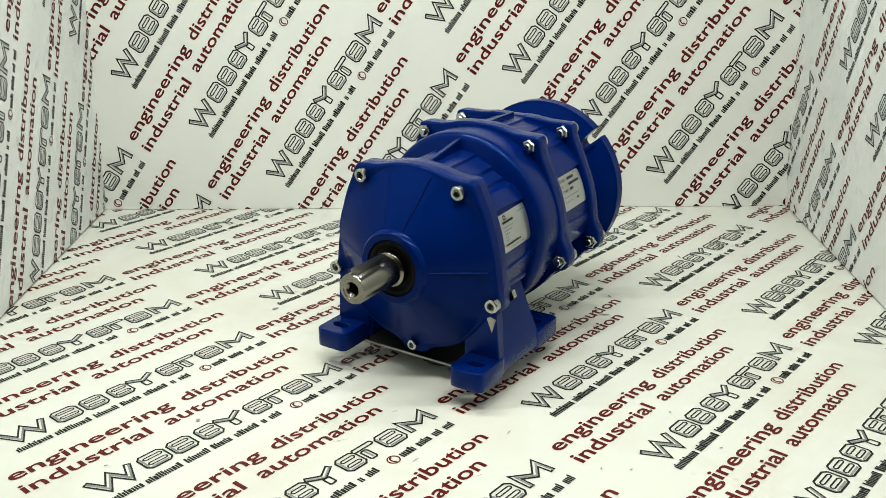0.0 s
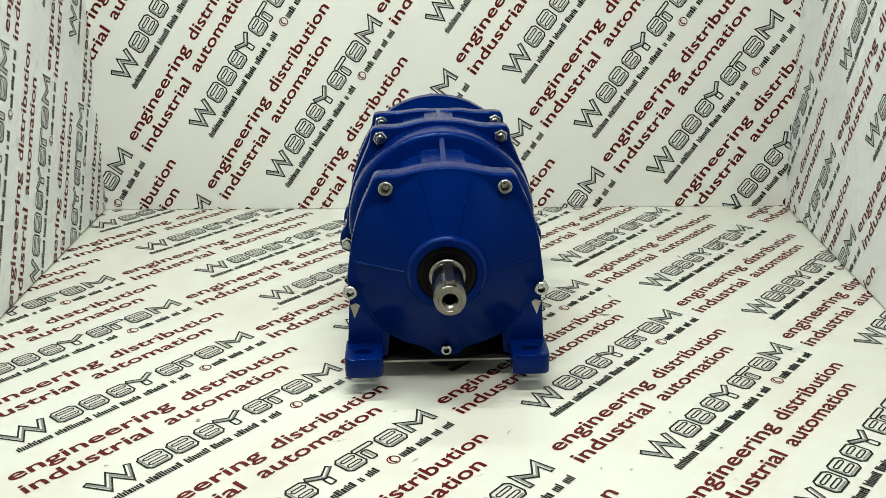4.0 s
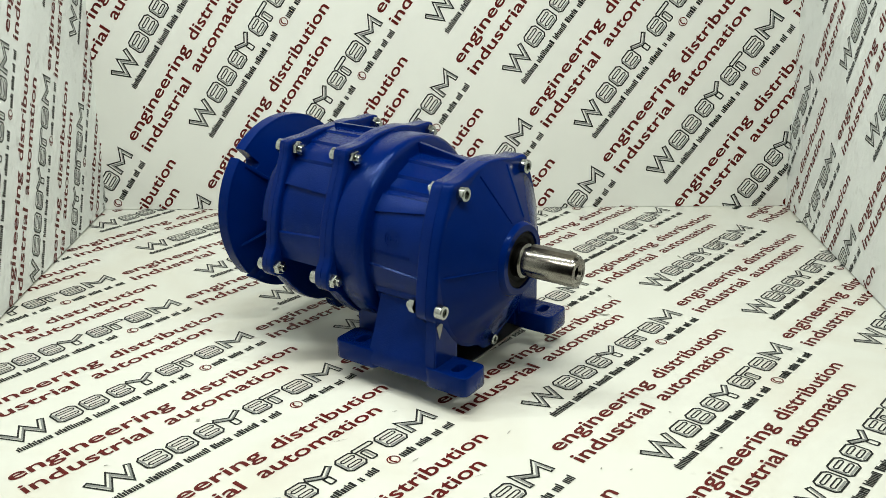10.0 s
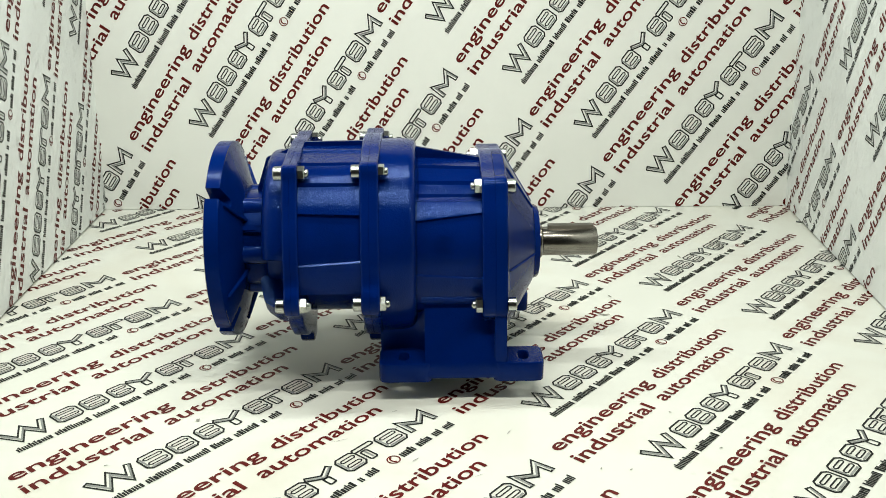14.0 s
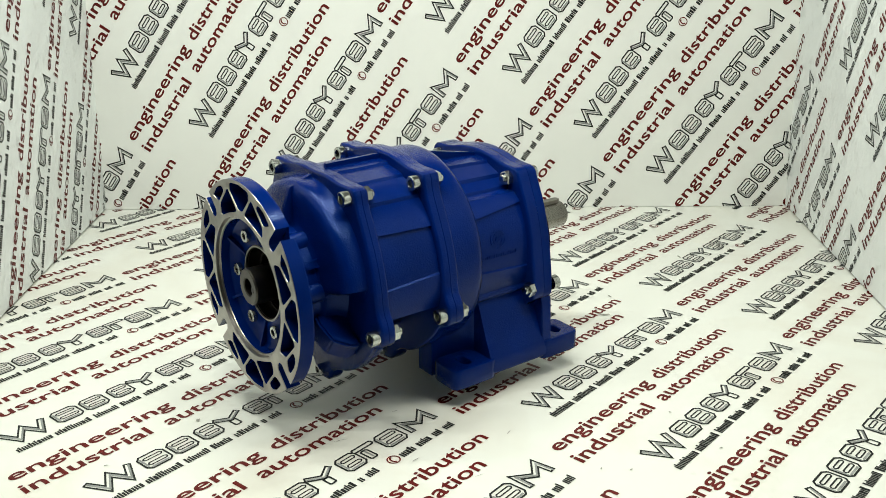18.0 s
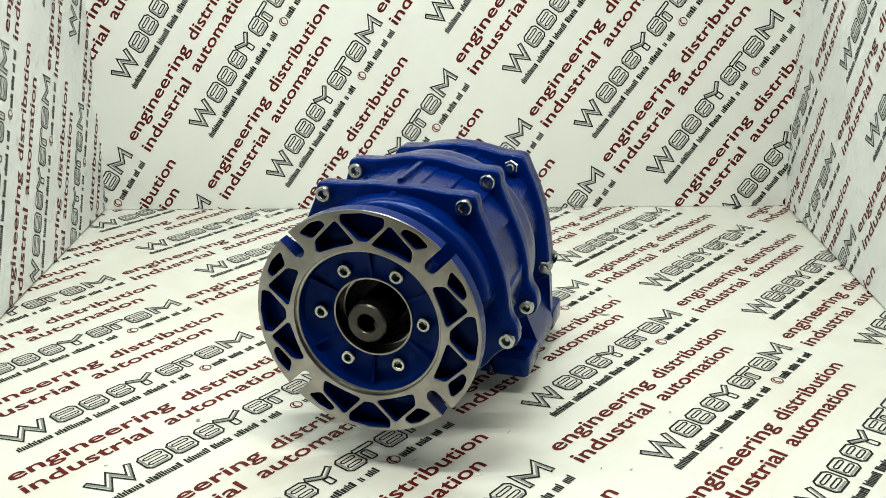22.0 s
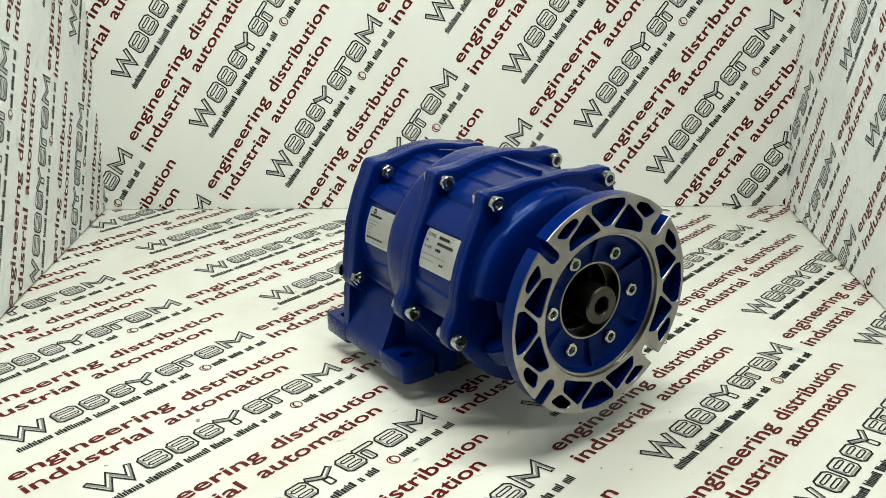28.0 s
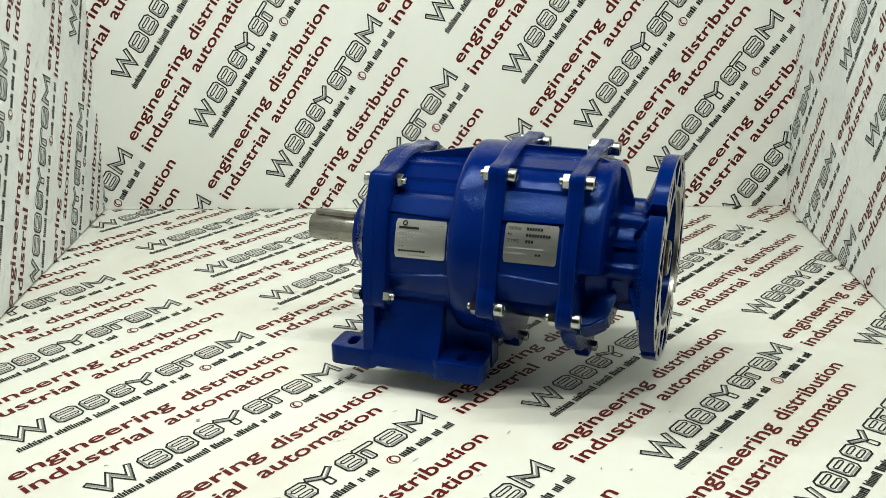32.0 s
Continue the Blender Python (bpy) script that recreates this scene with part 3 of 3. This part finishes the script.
def case1_side(zt, zb, rise=0.0):
    """Half outline of the first case: stepped top, round shoulder, sunk panel, belly."""
    top = [(0, 219.5), (22, 218.5), (23.5, 215.6), (41, 209), (42.5, 205.6), (54, 200.2), (55.5, 197.2), (63, 195.8)]
    top = [(x, z + rise * (1 - x / 64)) for x, z in top]
    end = math.sqrt(89.2 ** 2 - (zt - 138) ** 2)
    shoulder = [(64.5, 196), (64.5 + (end - 64.5) * 0.5, 196 + (zt - 196) * 0.46), (end - 0.5, zt + 0.8), (end, zt)]
    belly = on_arc(88.8, 138, zb, 100, 8) + open_chaikin([(76, 90), (62, 76), (36, 58), (0, 50)], 1)
    return top + shoulder + on_arc(86.9, 138, zt - 1.6, zb + 1.2, 10) + belly


case = soft_plate("main_case", front_outline, -44.95, -32, BLUE, gear)
part("case_body", skin([(-34, case1_side(184, 121), case1_side(188, 125)), (34, case1_side(182, 128.5, 4.0), case1_side(181, 130, 4.0))]), BLUE, case)
part("case_drum", loft([(y, circle(r, 96, 0, cz)) for y, r, cz in ((26, 74, 141), (29.2, 84.5, 141.2), (30.2, 90, 141.0), (30.9, 93.6, 140.8), (31.8, 95.9, 140.6), (33.2, 97.5, 140.4), (35.4, 98.7, 140.2), (39, 99.5, 139.9), (44, 99.9, 139.6), (50, 100, 139.4), (67, 100, 139.4))], 96, (True, False)), BLUE, case)
soft_plate("case_flange", flange_outline, 74.45, 65, BLUE, case)
# top fins and side ridges of the first case
bm = bmesh.new()
prism(bm, [(42, 236), (-34, 222), (-34, 205), (42, 205)], -2.6, 2.6, 0)
bevel_all(bm, 0.8)
part("top_fin", bm, BLUE, case)
for s in (-1, 1):
    bm = bmesh.new()
    prism(bm, [(s * 70, 96), (s * 80, 96), (s * 83.4, 100), (s * 83.4, 104), (s * 80, 108), (s * 70, 108)], -33, 27, 1)
    bevel_all(bm, 0.8)
    part("side_ridge", bm, BLUE, case)

# legs and feet
for s in (-1, 1):
    bm = bmesh.new()
    slope = open_chaikin([(s * 64, 128), (s * 80, 94), (s * 90, 66), (s * 97, 50), (s * 101.2, 40), (s * 101.6, 28), (s * 100.6, 26)], 2)
    prism(bm, slope + [(s * 60, 26), (s * 56, 60), (s * 56, 128)], -50.5, 23.5, 1)
    bmesh.ops.bevel(bm, geom=[e for e in bm.edges if abs(e.verts[0].co.y - e.verts[1].co.y) < 1e-6 and e.verts[0].co.y > 0], offset=0.002, segments=2, affect="EDGES", clamp_overlap=True)
    leg = part("leg", bm, BLUE, gear)
    bm = bmesh.new()
    prism(bm, [(s * 60, 100), (s * 95, 94), (s * 97, 84), (s * 100, 39), (s * 60, 39)], -56, -44, 1)
    bevel_all(bm, 1.2)
    part("leg_web", bm, BLUE, leg)
    bm = bmesh.new()
    flare = open_chaikin([(s * 74, 17), (s * 73, 24), (s * 67, 31), (s * 63, 46), (s * 62, 68)], 2)
    prism(bm, flare + [(s * 40, 68), (s * 40, 18)], 23, 92, 2)
    part("leg_flare", bm, BLUE, leg)
    for y0, y1, hy in ((-93, -43, -73), (16, 69, 45)):
        outline = rounded([(s * 64, y0), (s * 102, y0), (s * 102, y1), (s * 64, y1)], 8)
        hx = s * 83.5
        slot = [(hx + (4 if math.cos(a) > 0 else -4) + 4.6 * math.cos(a), hy + 4.6 * math.sin(a)) for a in [2 * math.pi * (i + 0.5) / 24 for i in range(24)]]
        me = plate_mesh("foot", outline, [slot], 20.5, 1.6)
        for v in me.vertices:
            v.co = (v.co.x + DX, v.co.y, v.co.z + 0.03225)
        foot = finish("foot", me, BLUE, leg)
    # bare metal patch below the lower cover bolt
    bm = bmesh.new()
    prism(bm, [(s * 84.5, 89), (s * 96.2, 85.5), (s * 92, 71)], -56.7, -56.1, 1)
    part("bare_patch", bm, ALU, leg, "unpainted bare metal triangle")

# second case
def case2_side(zt, zb):
    """Half outline of the second case."""
    top = [(0, 236), (16, 235.2), (17.5, 233), (40, 229.2), (41.5, 226.6), (56, 222.4)]
    shoulder = open_chaikin([(60, 220), (66, 216.5)], 0) + on_arc(100, 138.5, 213, zt, 10)
    belly = on_arc(98.8, 138.5, zb, 115, 6) + open_chaikin([(91, 113), (70, 112), (52, 104), (38, 82), (20, 64), (0, 60)], 1)
    return top + shoulder + on_arc(96.8, 138.5, zt - 1.7, zb + 1.2, 10) + belly


second = soft_plate("second_case", flange_outline, 74.55, 83, BLUE, gear)
part("case_body", skin([(82, case2_side(190, 141), case2_side(190.5, 148)), (142, case2_side(192, 138), case2_side(192.5, 144))]), BLUE, second)
soft_plate("case_flange", rear_outline, 148.45, 141, BLUE, second)
bm = bmesh.new()
prism(bm, [(82, 240.5), (142, 240), (142, 228), (82, 228)], -2.4, 2.4, 0)
bevel_all(bm, 0.8)
part("top_fin", bm, BLUE, second)
# motor adapter
adapter = soft_plate("motor_adapter", rear_outline, 148.55, 156, BLUE, gear)
def dome_outline(r, cut):
    """Round above, drawn in below the two arms."""
    pts = []
    for i in range(120):
        f = 3.0 * i
        away = min(f, 360 - f)
        k = min(1.0, max(0.0, (away - 84) / 7.0))
        k = k * k * (3 - 2 * k)
        rr = r + (min(r, cut) - r) * k
        pts.append((rr * math.sin(radians(f)), ZI + rr * math.cos(radians(f))))
    return pts


dome_steps = ((155, 92, 92), (156.5, 92, 80), (158, 91.8, 62), (165, 91.4, 58), (169.5, 91.0, 57), (173, 90.0, 56), (175.4, 88.0, 56), (177.2, 85.0, 56), (178.4, 81, 55),
              (179.3, 72, 54), (179.9, 59, 53), (180.8, 53, 52), (182.5, 51, 51), (208, 50, 50))
part("adapter_dome", loft([(y, dome_outline(r, c)) for y, r, c in dome_steps], 120, (False, False)), BLUE, adapter)


def radial(bm, deg):
    """Turns a piece built along +x about the input axis, to an angle from the top."""
    bmesh.ops.translate(bm, verts=bm.verts[:], vec=(-DX, 0, 0))
    bmesh.ops.rotate(bm, verts=bm.verts[:], cent=(0, 0, 0), matrix=Matrix.Rotation(radians(deg - 90), 3, "Y"))
    bmesh.ops.translate(bm, verts=bm.verts[:], vec=(DX, 0, ZI / 1000))
    return bm


for i in range(6):
    u = radians(30 + 60 * i)
    part("screw_boss", turned([(10.8, 174), (10.2, 179), (10.0, 204)], 24, 46.4 * math.sin(u), ZI + 46.4 * math.cos(u), False), BLUE, adapter)
for deg in (60, 300):
    bm = bmesh.new()
    prism(bm, [(46, 172), (58, 172), (54.5, 179), (54.5, 204), (46, 204)], -4.0, 4.0, 2)
    bevel_all(bm, 1.8, 3)
    part("adapter_rib", radial(bm, deg), BLUE, adapter)
for deg in (130, 230):
    bm = bmesh.new()
    prism(bm, [(50, 156), (91, 157), (89, 167), (79, 181), (60, 186), (50, 186)], -13, 13, 2)
    bevel_all(bm, 2.0)
    part("adapter_arm", radial(bm, deg), BLUE, adapter)
bm = bmesh.new()
prism(bm, [(48, 156), (95, 157), (86, 180), (54, 191), (48, 191)], -2.7, 2.7, 2)
bevel_all(bm, 0.8)
part("adapter_fin", radial(bm, 0), BLUE, adapter)

# motor flange: slotted disc, machined face with pockets, recessed bowl
def polar(r, deg):
    return (r * math.sin(radians(deg)), ZI + r * math.cos(radians(deg)))


def slotted(r_out, grow=0.0):
    pts = []
    for q in range(4):
        mid = 45 + 90 * q
        half = 5.6 + grow
        edge = math.degrees(math.asin(half / r_out))
        for i in range(25):
            pts.append(polar(r_out, mid - 90 + edge + (90 - 2 * edge) * i / 24))
        c, sn = math.cos(radians(mid)), math.sin(radians(mid))
        for i in range(13):
            t = math.pi * i / 12
            u, w = -half * math.cos(t), 82.5 - half * math.sin(t)
            pts.append((w * sn + u * c, ZI + w * c - u * sn))
    return pts


R_FL = 100.0
flange = plate("motor_flange", slotted(R_FL - 0.25, 0.25), [circle(63, 96, 0, ZI)], 212.2, 213.6, BLUE_SMOOTH, gear, bevel=0.3)


def rim_at(deg, r_out):
    """Radius of the slotted rim along one direction."""
    off = (deg % 90) - 45
    half = 5.9
    if abs(off) < 12 and abs(r_out * math.sin(radians(off))) < half:
        u = 82.5 * math.cos(radians(off)) - math.sqrt(max(0.0, half ** 2 - (82.5 * math.sin(radians(off))) ** 2))
        return min(r_out, u if abs(82.5 * math.sin(radians(off))) < half else 82.5)
    return r_out


# sloping back of the flange, from its rim down to the neck
bm = bmesh.new()
rings = []
for f in (0.0, 0.12, 0.4, 0.7, 1.0, None):
    ring = []
    for i in range(720):
        deg = 0.5 * i
        top = rim_at(deg, R_FL - 1.0)
        r = top if f is None else 51 + (top - 51) * f
        y = 213.0 if f is None else 198.0 + max(0.0, r - 54) * 0.33
        x, z = polar(r, deg)
        ring.append(bm.verts.new((x / 1000 + DX, y / 1000, z / 1000)))
    rings.append(ring)
for p, q in zip(rings, rings[1:]):
    for i in range(720):
        bm.faces.new((p[i], p[(i + 1) % 720], q[(i + 1) % 720], q[i]))
flange.location.y = 0.0025
part("flange_back", bm, BLUE_SMOOTH, flange)
for deg in (50, 109, 180, 251, 310):
    bm = bmesh.new()
    prism(bm, [(50, 194), (62, 197), (92, 208.5), (90, 211), (50, 211)], -2.0, 2.0, 2)
    bevel_all(bm, 0.9)
    part("back_fin", radial(bm, deg), BLUE_SMOOTH, flange)
pockets = []
for q in range(4):
    m0 = 90 * q
    pockets.append(rounded([polar(96.3, m0 - 11.2), polar(96.9, m0), polar(96.3, m0 + 11.2), polar(89.6, m0 + 11.8), polar(74, m0 + 3), polar(74, m0 - 3), polar(89.6, m0 - 11.8)], 2.0))
    for s in (-1, 1):
        pockets.append(rounded([polar(91.6, m0 + s * 15), polar(81, m0 + s * 31.2), polar(71.9, m0 + s * 34.4), polar(70.3, m0 + s * 21), polar(71.6, m0 + s * 6.2)][::s], 2.6))
        pockets.append(rounded([polar(90.5, m0 + s * 21.2), polar(95, m0 + s * 23), polar(95.8, m0 + s * 29), polar(93.2, m0 + s * 36.8), polar(84.5, m0 + s * 32)][::s], 2.6))
plate("flange_face", slotted(R_FL), [inset(p, -0.55) for p in pockets] + [circle(65.5, 96, 0, ZI)], 212.8, 226.5, BLUE_SMOOTH, flange, "bare machined aluminium face with cast pockets", 0.7, ALU)
part("pilot_ring", turned([(65.3, 226.2), (65.0, 223.2), (63.2, 222.9), (62.6, 220.5)], 96, 0, ZI, False), ALU, flange, "bright turned ring")
part("flange_bowl", turned([(62.8, 222), (61.5, 214), (58, 211.5), (38, 209), (35.5, 210)], 96, 0, ZI, False), BLUE_SMOOTH, flange)
for i in range(6):
    bm = bmesh.new()
    prism(bm, [(37, 209), (37, 210.6), (61.5, 218), (62, 211)], -1.3, 1.3, 2)
    part("bowl_rib", radial(bm, 60 * i), BLUE_SMOOTH, flange)
part("bore_ring", turned([(36.2, 209.5), (35.6, 210.8), (34.2, 210.8), (33.9, 208)], 64, 0, ZI, False), ALU, flange, "bright machined bore edge")
part("bore", turned([(34.0, 209.5), (33.5, 176), (30, 176), (30, 164), (1, 164)], 64, 0, ZI, False), BORE, flange, "dark hollow bore")
part("retaining_ring", turned([(33.4, 196), (31.8, 195.8), (31.6, 194.0), (33.4, 193.8)], 64, 0, ZI, False), STEEL, flange)
hub = part("input_shaft", turned([(17.3, 165), (17.3, 226), (16, 227.5), (9, 227.5), (8.2, 226.5), (8.2, 190), (1, 190)], 48, 0, ZI, False), DARK_STEEL, gear,
           "dark steel hollow input shaft with a keyway")
# no slot is cut: a black block paints in the keyway's shade
bm = bmesh.new()
block(bm, (-11.5, 205, ZI - 2.4), (-7.4, 227.65, ZI + 2.4))
part("keyway", bm, BLACK, hub)


# ---- fasteners ----
def lathe0(profile, n):
    global DX
    keep, DX = DX, 0.0
    out = turned(profile, n, 0, 0, False)
    DX = keep
    return out


def screw_mesh(r=7.1, h=8.0):
    """Socket head whose face looks along minus y."""
    bm = lathe0([(r * 0.98, 0), (r, -1), (r, -h + 0.8), (r - 0.8, -h), (r * 0.58, -h)], 28)
    hexa = lathe0([(r * 0.58, -h), (r * 0.54, -h + 0.3), (r * 0.52, -h + 4.5), (0.2, -h + 4.5)], 6)
    me = bpy.data.meshes.new("t")
    hexa.to_mesh(me)
    hexa.free()
    bm.from_mesh(me)
    bpy.data.meshes.remove(me)
    bmesh.ops.recalc_face_normals(bm, faces=bm.faces[:])
    me = bpy.data.meshes.new("socket_screw")
    bm.to_mesh(me)
    bm.free()
    return me


def nut_mesh():
    """Hexagon nut with the screw's end, its face along minus y."""
    bm = lathe0([(7.4, 0), (7.5, -0.6), (7.5, -5.8), (6.6, -6.6), (4.1, -6.6)], 6)
    tip = lathe0([(4.0, -6), (4.0, -9.2), (3.2, -10.2), (0.2, -10.3)], 18)
    me = bpy.data.meshes.new("t")
    tip.to_mesh(me)
    tip.free()
    bm.from_mesh(me)
    bpy.data.meshes.remove(me)
    bmesh.ops.recalc_face_normals(bm, faces=bm.faces[:])
    me = bpy.data.meshes.new("hex_nut")
    bm.to_mesh(me)
    bm.free()
    return me


def prepared(me, mat):
    me.materials.append(mat)
    me.polygons.foreach_set("use_smooth", [True] * len(me.polygons))
    me.set_sharp_from_angle(angle=radians(30))
    return me


SCREW, NUT = prepared(screw_mesh(), ZINC), prepared(nut_mesh(), ZINC)
SMALL = prepared(screw_mesh(5.4, 6.0), ZINC)
BOWL_SCREW = prepared(screw_mesh(6.3, 5.0), ZINC)


def fastener(name, me, x, y, z, back=False, turn=0.0, parent=None):
    ob = new(name, me)
    ob.parent = parent or gear
    ob.matrix_basis = (Matrix.Translation(((x - 3.6) / 1000, y / 1000, z / 1000)) @ Matrix.Rotation(math.pi if back else 0.0, 4, "Z")
                       @ Matrix.Rotation(turn, 4, "Y"))
    return ob


rnd = random.Random(7)
front_bolts = [(57, 208.5), (-57, 208.5), (95, 102), (-95, 102)]
rear_bolts = [(64.5, 226.5), (-64.5, 226.5), (103.5, 108), (-103.5, 108)]
for x, z in front_bolts:
    fastener("socket_screw", SCREW, x, -57, z, turn=rnd.random())
    fastener("hex_nut", NUT, x, -32, z, True, rnd.random())
fastener("socket_screw", SMALL, 0, -57, 35.5)
for x, z in rear_bolts:
    fastener("hex_nut", NUT, x, 66, z, turn=rnd.random())
    fastener("socket_screw", SCREW, x, 83, z, True, rnd.random())
    fastener("hex_nut", NUT, x, 141, z - 1, turn=rnd.random())
    fastener("socket_screw", SCREW, x, 156, z - 1, True, rnd.random())
for y in (83, 156):
    fastener("socket_screw", SMALL, 0, y, 33.5, True)
for i in range(6):
    a = radians(30 + 60 * i)
    fastener("flange_screw", BOWL_SCREW, 46.4 * math.sin(a), 209.8, ZI + 46.4 * math.cos(a), True, rnd.random(), flange)


# ---- type plates and cast mark ----
def bent(bm, r, cz, y0, z_top, rise=0.0, side=1):
    """Lays a flat drawing, x right and y down in millimetres and z proud, round the case's side."""
    f0 = math.acos((z_top - cz) / r)
    for v in bm.verts:
        a, c, h = v.co
        f = f0 + (c - rise * a) / r
        v.co = (side * (r + h) * math.sin(f) / 1000 + DX, (y0 + side * a) / 1000, (cz + (r + h) * math.cos(f)) / 1000)
    return bm


def flat_grid(bm, a0, a1, c0, c1, h, rows):
    vs = [[bm.verts.new((a, c0 + (c1 - c0) * i / rows, h)) for a in (a0, a1)] for i in range(rows + 1)]
    for p, q in zip(vs, vs[1:]):
        bm.faces.new((p[0], p[1], q[1], q[0]))


def type_plate(y0, z_top, r, cz, wide, tall, rise, bars, words):
    bm = bmesh.new()
    for i in range(12):
        c0, c1 = tall * i / 12, tall * (i + 1) / 12
        inset = [1.4 * (1 - math.sqrt(max(0.0, 1 - (1 - min(1.0, min(c, tall - c) / 1.4)) ** 2))) for c in (c0, c1)]
        bm.faces.new([bm.verts.new(p) for p in ((inset[0], c0, 0.45), (wide - inset[0], c0, 0.45), (wide - inset[1], c1, 0.45), (inset[1], c1, 0.45))])
    bmesh.ops.remove_doubles(bm, verts=bm.verts[:], dist=0.001)
    bmesh.ops.solidify(bm, geom=bm.faces[:], thickness=0.4)
    ob = part("type_plate", bent(bm, r, cz, y0, z_top, rise), LABEL, gear, "silver type plate with black print")
    for a, b, c, d in bars:
        bm = bmesh.new()
        flat_grid(bm, a, b, c, d, 0.95, 3)
        part("print_bar", bent(bm, r, cz, y0, z_top, rise), INK_BLACK if d - c > 1.5 else INK_GREY, ob)
    for w, a, c, wd, ht in words:
        me = text_mesh("print_word", w, wd / 1000, ht / 1000, 0.01)
        bm = bmesh.new()
        bm.from_mesh(me)
        bpy.data.meshes.remove(me)
        for v in bm.verts:
            v.co = (a + v.co.x * 1000, c - v.co.y * 1000, 0.97)
        part("print_word", bent(bm, r, cz, y0, z_top, rise), INK_BLACK, ob)
    return ob


bars_1 = [(3.5, 24, 7.2, 9.4), (34, 49, 4.6, 5.4)]
for c, n in ((12.5, 6), (15.8, 5), (19, 3), (22, 2), (25.2, 2)):
    bars_1 += [(4 + 3.0 * i, 6.3 + 3.0 * i, c, c + 1.5) for i in range(n)]
bars_1 += [(4 + 3.1 * i, 6.6 + 3.1 * i, 29.6, 31.3) for i in range(9)] + [(15 + 2.2 * i, 16.7 + 2.2 * i, 34, 35) for i in range(10)]
plate_1 = type_plate(-24.5, 177.6, 87.1, 138, 51.5, 37.6, 0.03, bars_1, [])
bm = bmesh.new()
ribbon(bm, [(9.5 + 2.0 * math.cos(2 * math.pi * i / 16), 3.9 + 2.0 * math.sin(2 * math.pi * i / 16)) for i in range(16)], 1.3, True)
for v in bm.verts:
    v.co.z = 0.97
part("print_ring", bent(bm, 87.1, 138, -24.5, 177.6, 0.03), INK_BLACK, plate_1)
bars_2 = [(20 + 2.6 * i, 22.1 + 2.6 * i, 3.4, 6.2) for i in range(6)] + [(20 + 2.6 * i, 22.1 + 2.6 * i, 9.2, 12) for i in range(9)]
bars_2 += [(20 + 2.6 * i, 22.1 + 2.6 * i, 15, 17.8) for i in range(3)] + [(3 + 2.3 * i, 4.7 + 2.3 * i, 22, 23.5) for i in range(15)]
bars_2 += [(3 + 2.3 * i, 4.7 + 2.3 * i, 27, 28.4) for i in range(8)] + [(30, 32.4, 27, 29), (33, 35.4, 27, 29), (36, 41, 1.4, 2.4)]
type_plate(87, 187.8, 97.0, 138.5, 50, 36.8, 0.02, bars_2, [("CODE", 3, 6.2, 12, 2.8), ("N.", 3, 12, 4.5, 2.8), ("TYPE", 3, 17.8, 11, 2.8)])
mark = bmesh.new()
for ring_r, w in ((2.4, 1.0), (5.6, 1.0), (8.6, 1.2)):
    for i in range(18):
        if i % 6 == 5:
            continue
        a0, a1 = 2 * math.pi * i / 18, 2 * math.pi * (i + 1) / 18
        mark.faces.new([mark.verts.new((r * math.cos(a), 12 + r * math.sin(a), 0.55)) for r, a in ((ring_r - w / 2, a0), (ring_r + w / 2, a0), (ring_r + w / 2, a1), (ring_r - w / 2, a1))])
for i in range(10):
    for k in range(2):
        flat_grid(mark, -21 + i * 4.4 + k * 2, -19.8 + i * 4.4 + k * 2, 26.2 + (i + k) % 2 * 0.6, 29.6, 0.55, 1)
bmesh.ops.remove_doubles(mark, verts=mark.verts[:], dist=0.0001)
bmesh.ops.solidify(mark, geom=mark.faces[:], thickness=0.7)
part("cast_mark", bent(mark, 87.0, 138, 4, 171, 0.0, -1), BLUE, gear, "raised round cast mark over a row of raised bars")

# ---- turntable under the unit ----
DX = 0.0
turntable = tagged(new("turntable"), "low dark turntable plate under the gear unit", "turntable")
bm = bmesh.new()
block(bm, (-77, -54.1, 18.6), (68, 40, 21.8))
bevel_all(bm, 0.4)
part("top_plate", bm, BLACK, turntable)
bm = bmesh.new()
block(bm, (-77, -55.4, 20.0), (68, -54.2, 21.9))
part("edge_strip", bm, ALU, turntable, "pale metal edge strip")
bm = bmesh.new()
bmesh.ops.create_cone(bm, cap_ends=True, segments=48, radius1=0.030, radius2=0.028, depth=0.018)
bmesh.ops.translate(bm, verts=bm.verts[:], vec=(0, 0.0, 0.0094))
part("base_disc", bm, BLACK, turntable)


# ---- motion ----
def motions():
    rows = []
    for i in range(17):
        t = 2.0 * i
        rows.append((t, pose(0.00406, 0.9529, 0, 0, 0, 8.8643 * (t - 3.7) - 0.6)))
    walk(gear, rows)
    walk(turntable, rows)


motions()
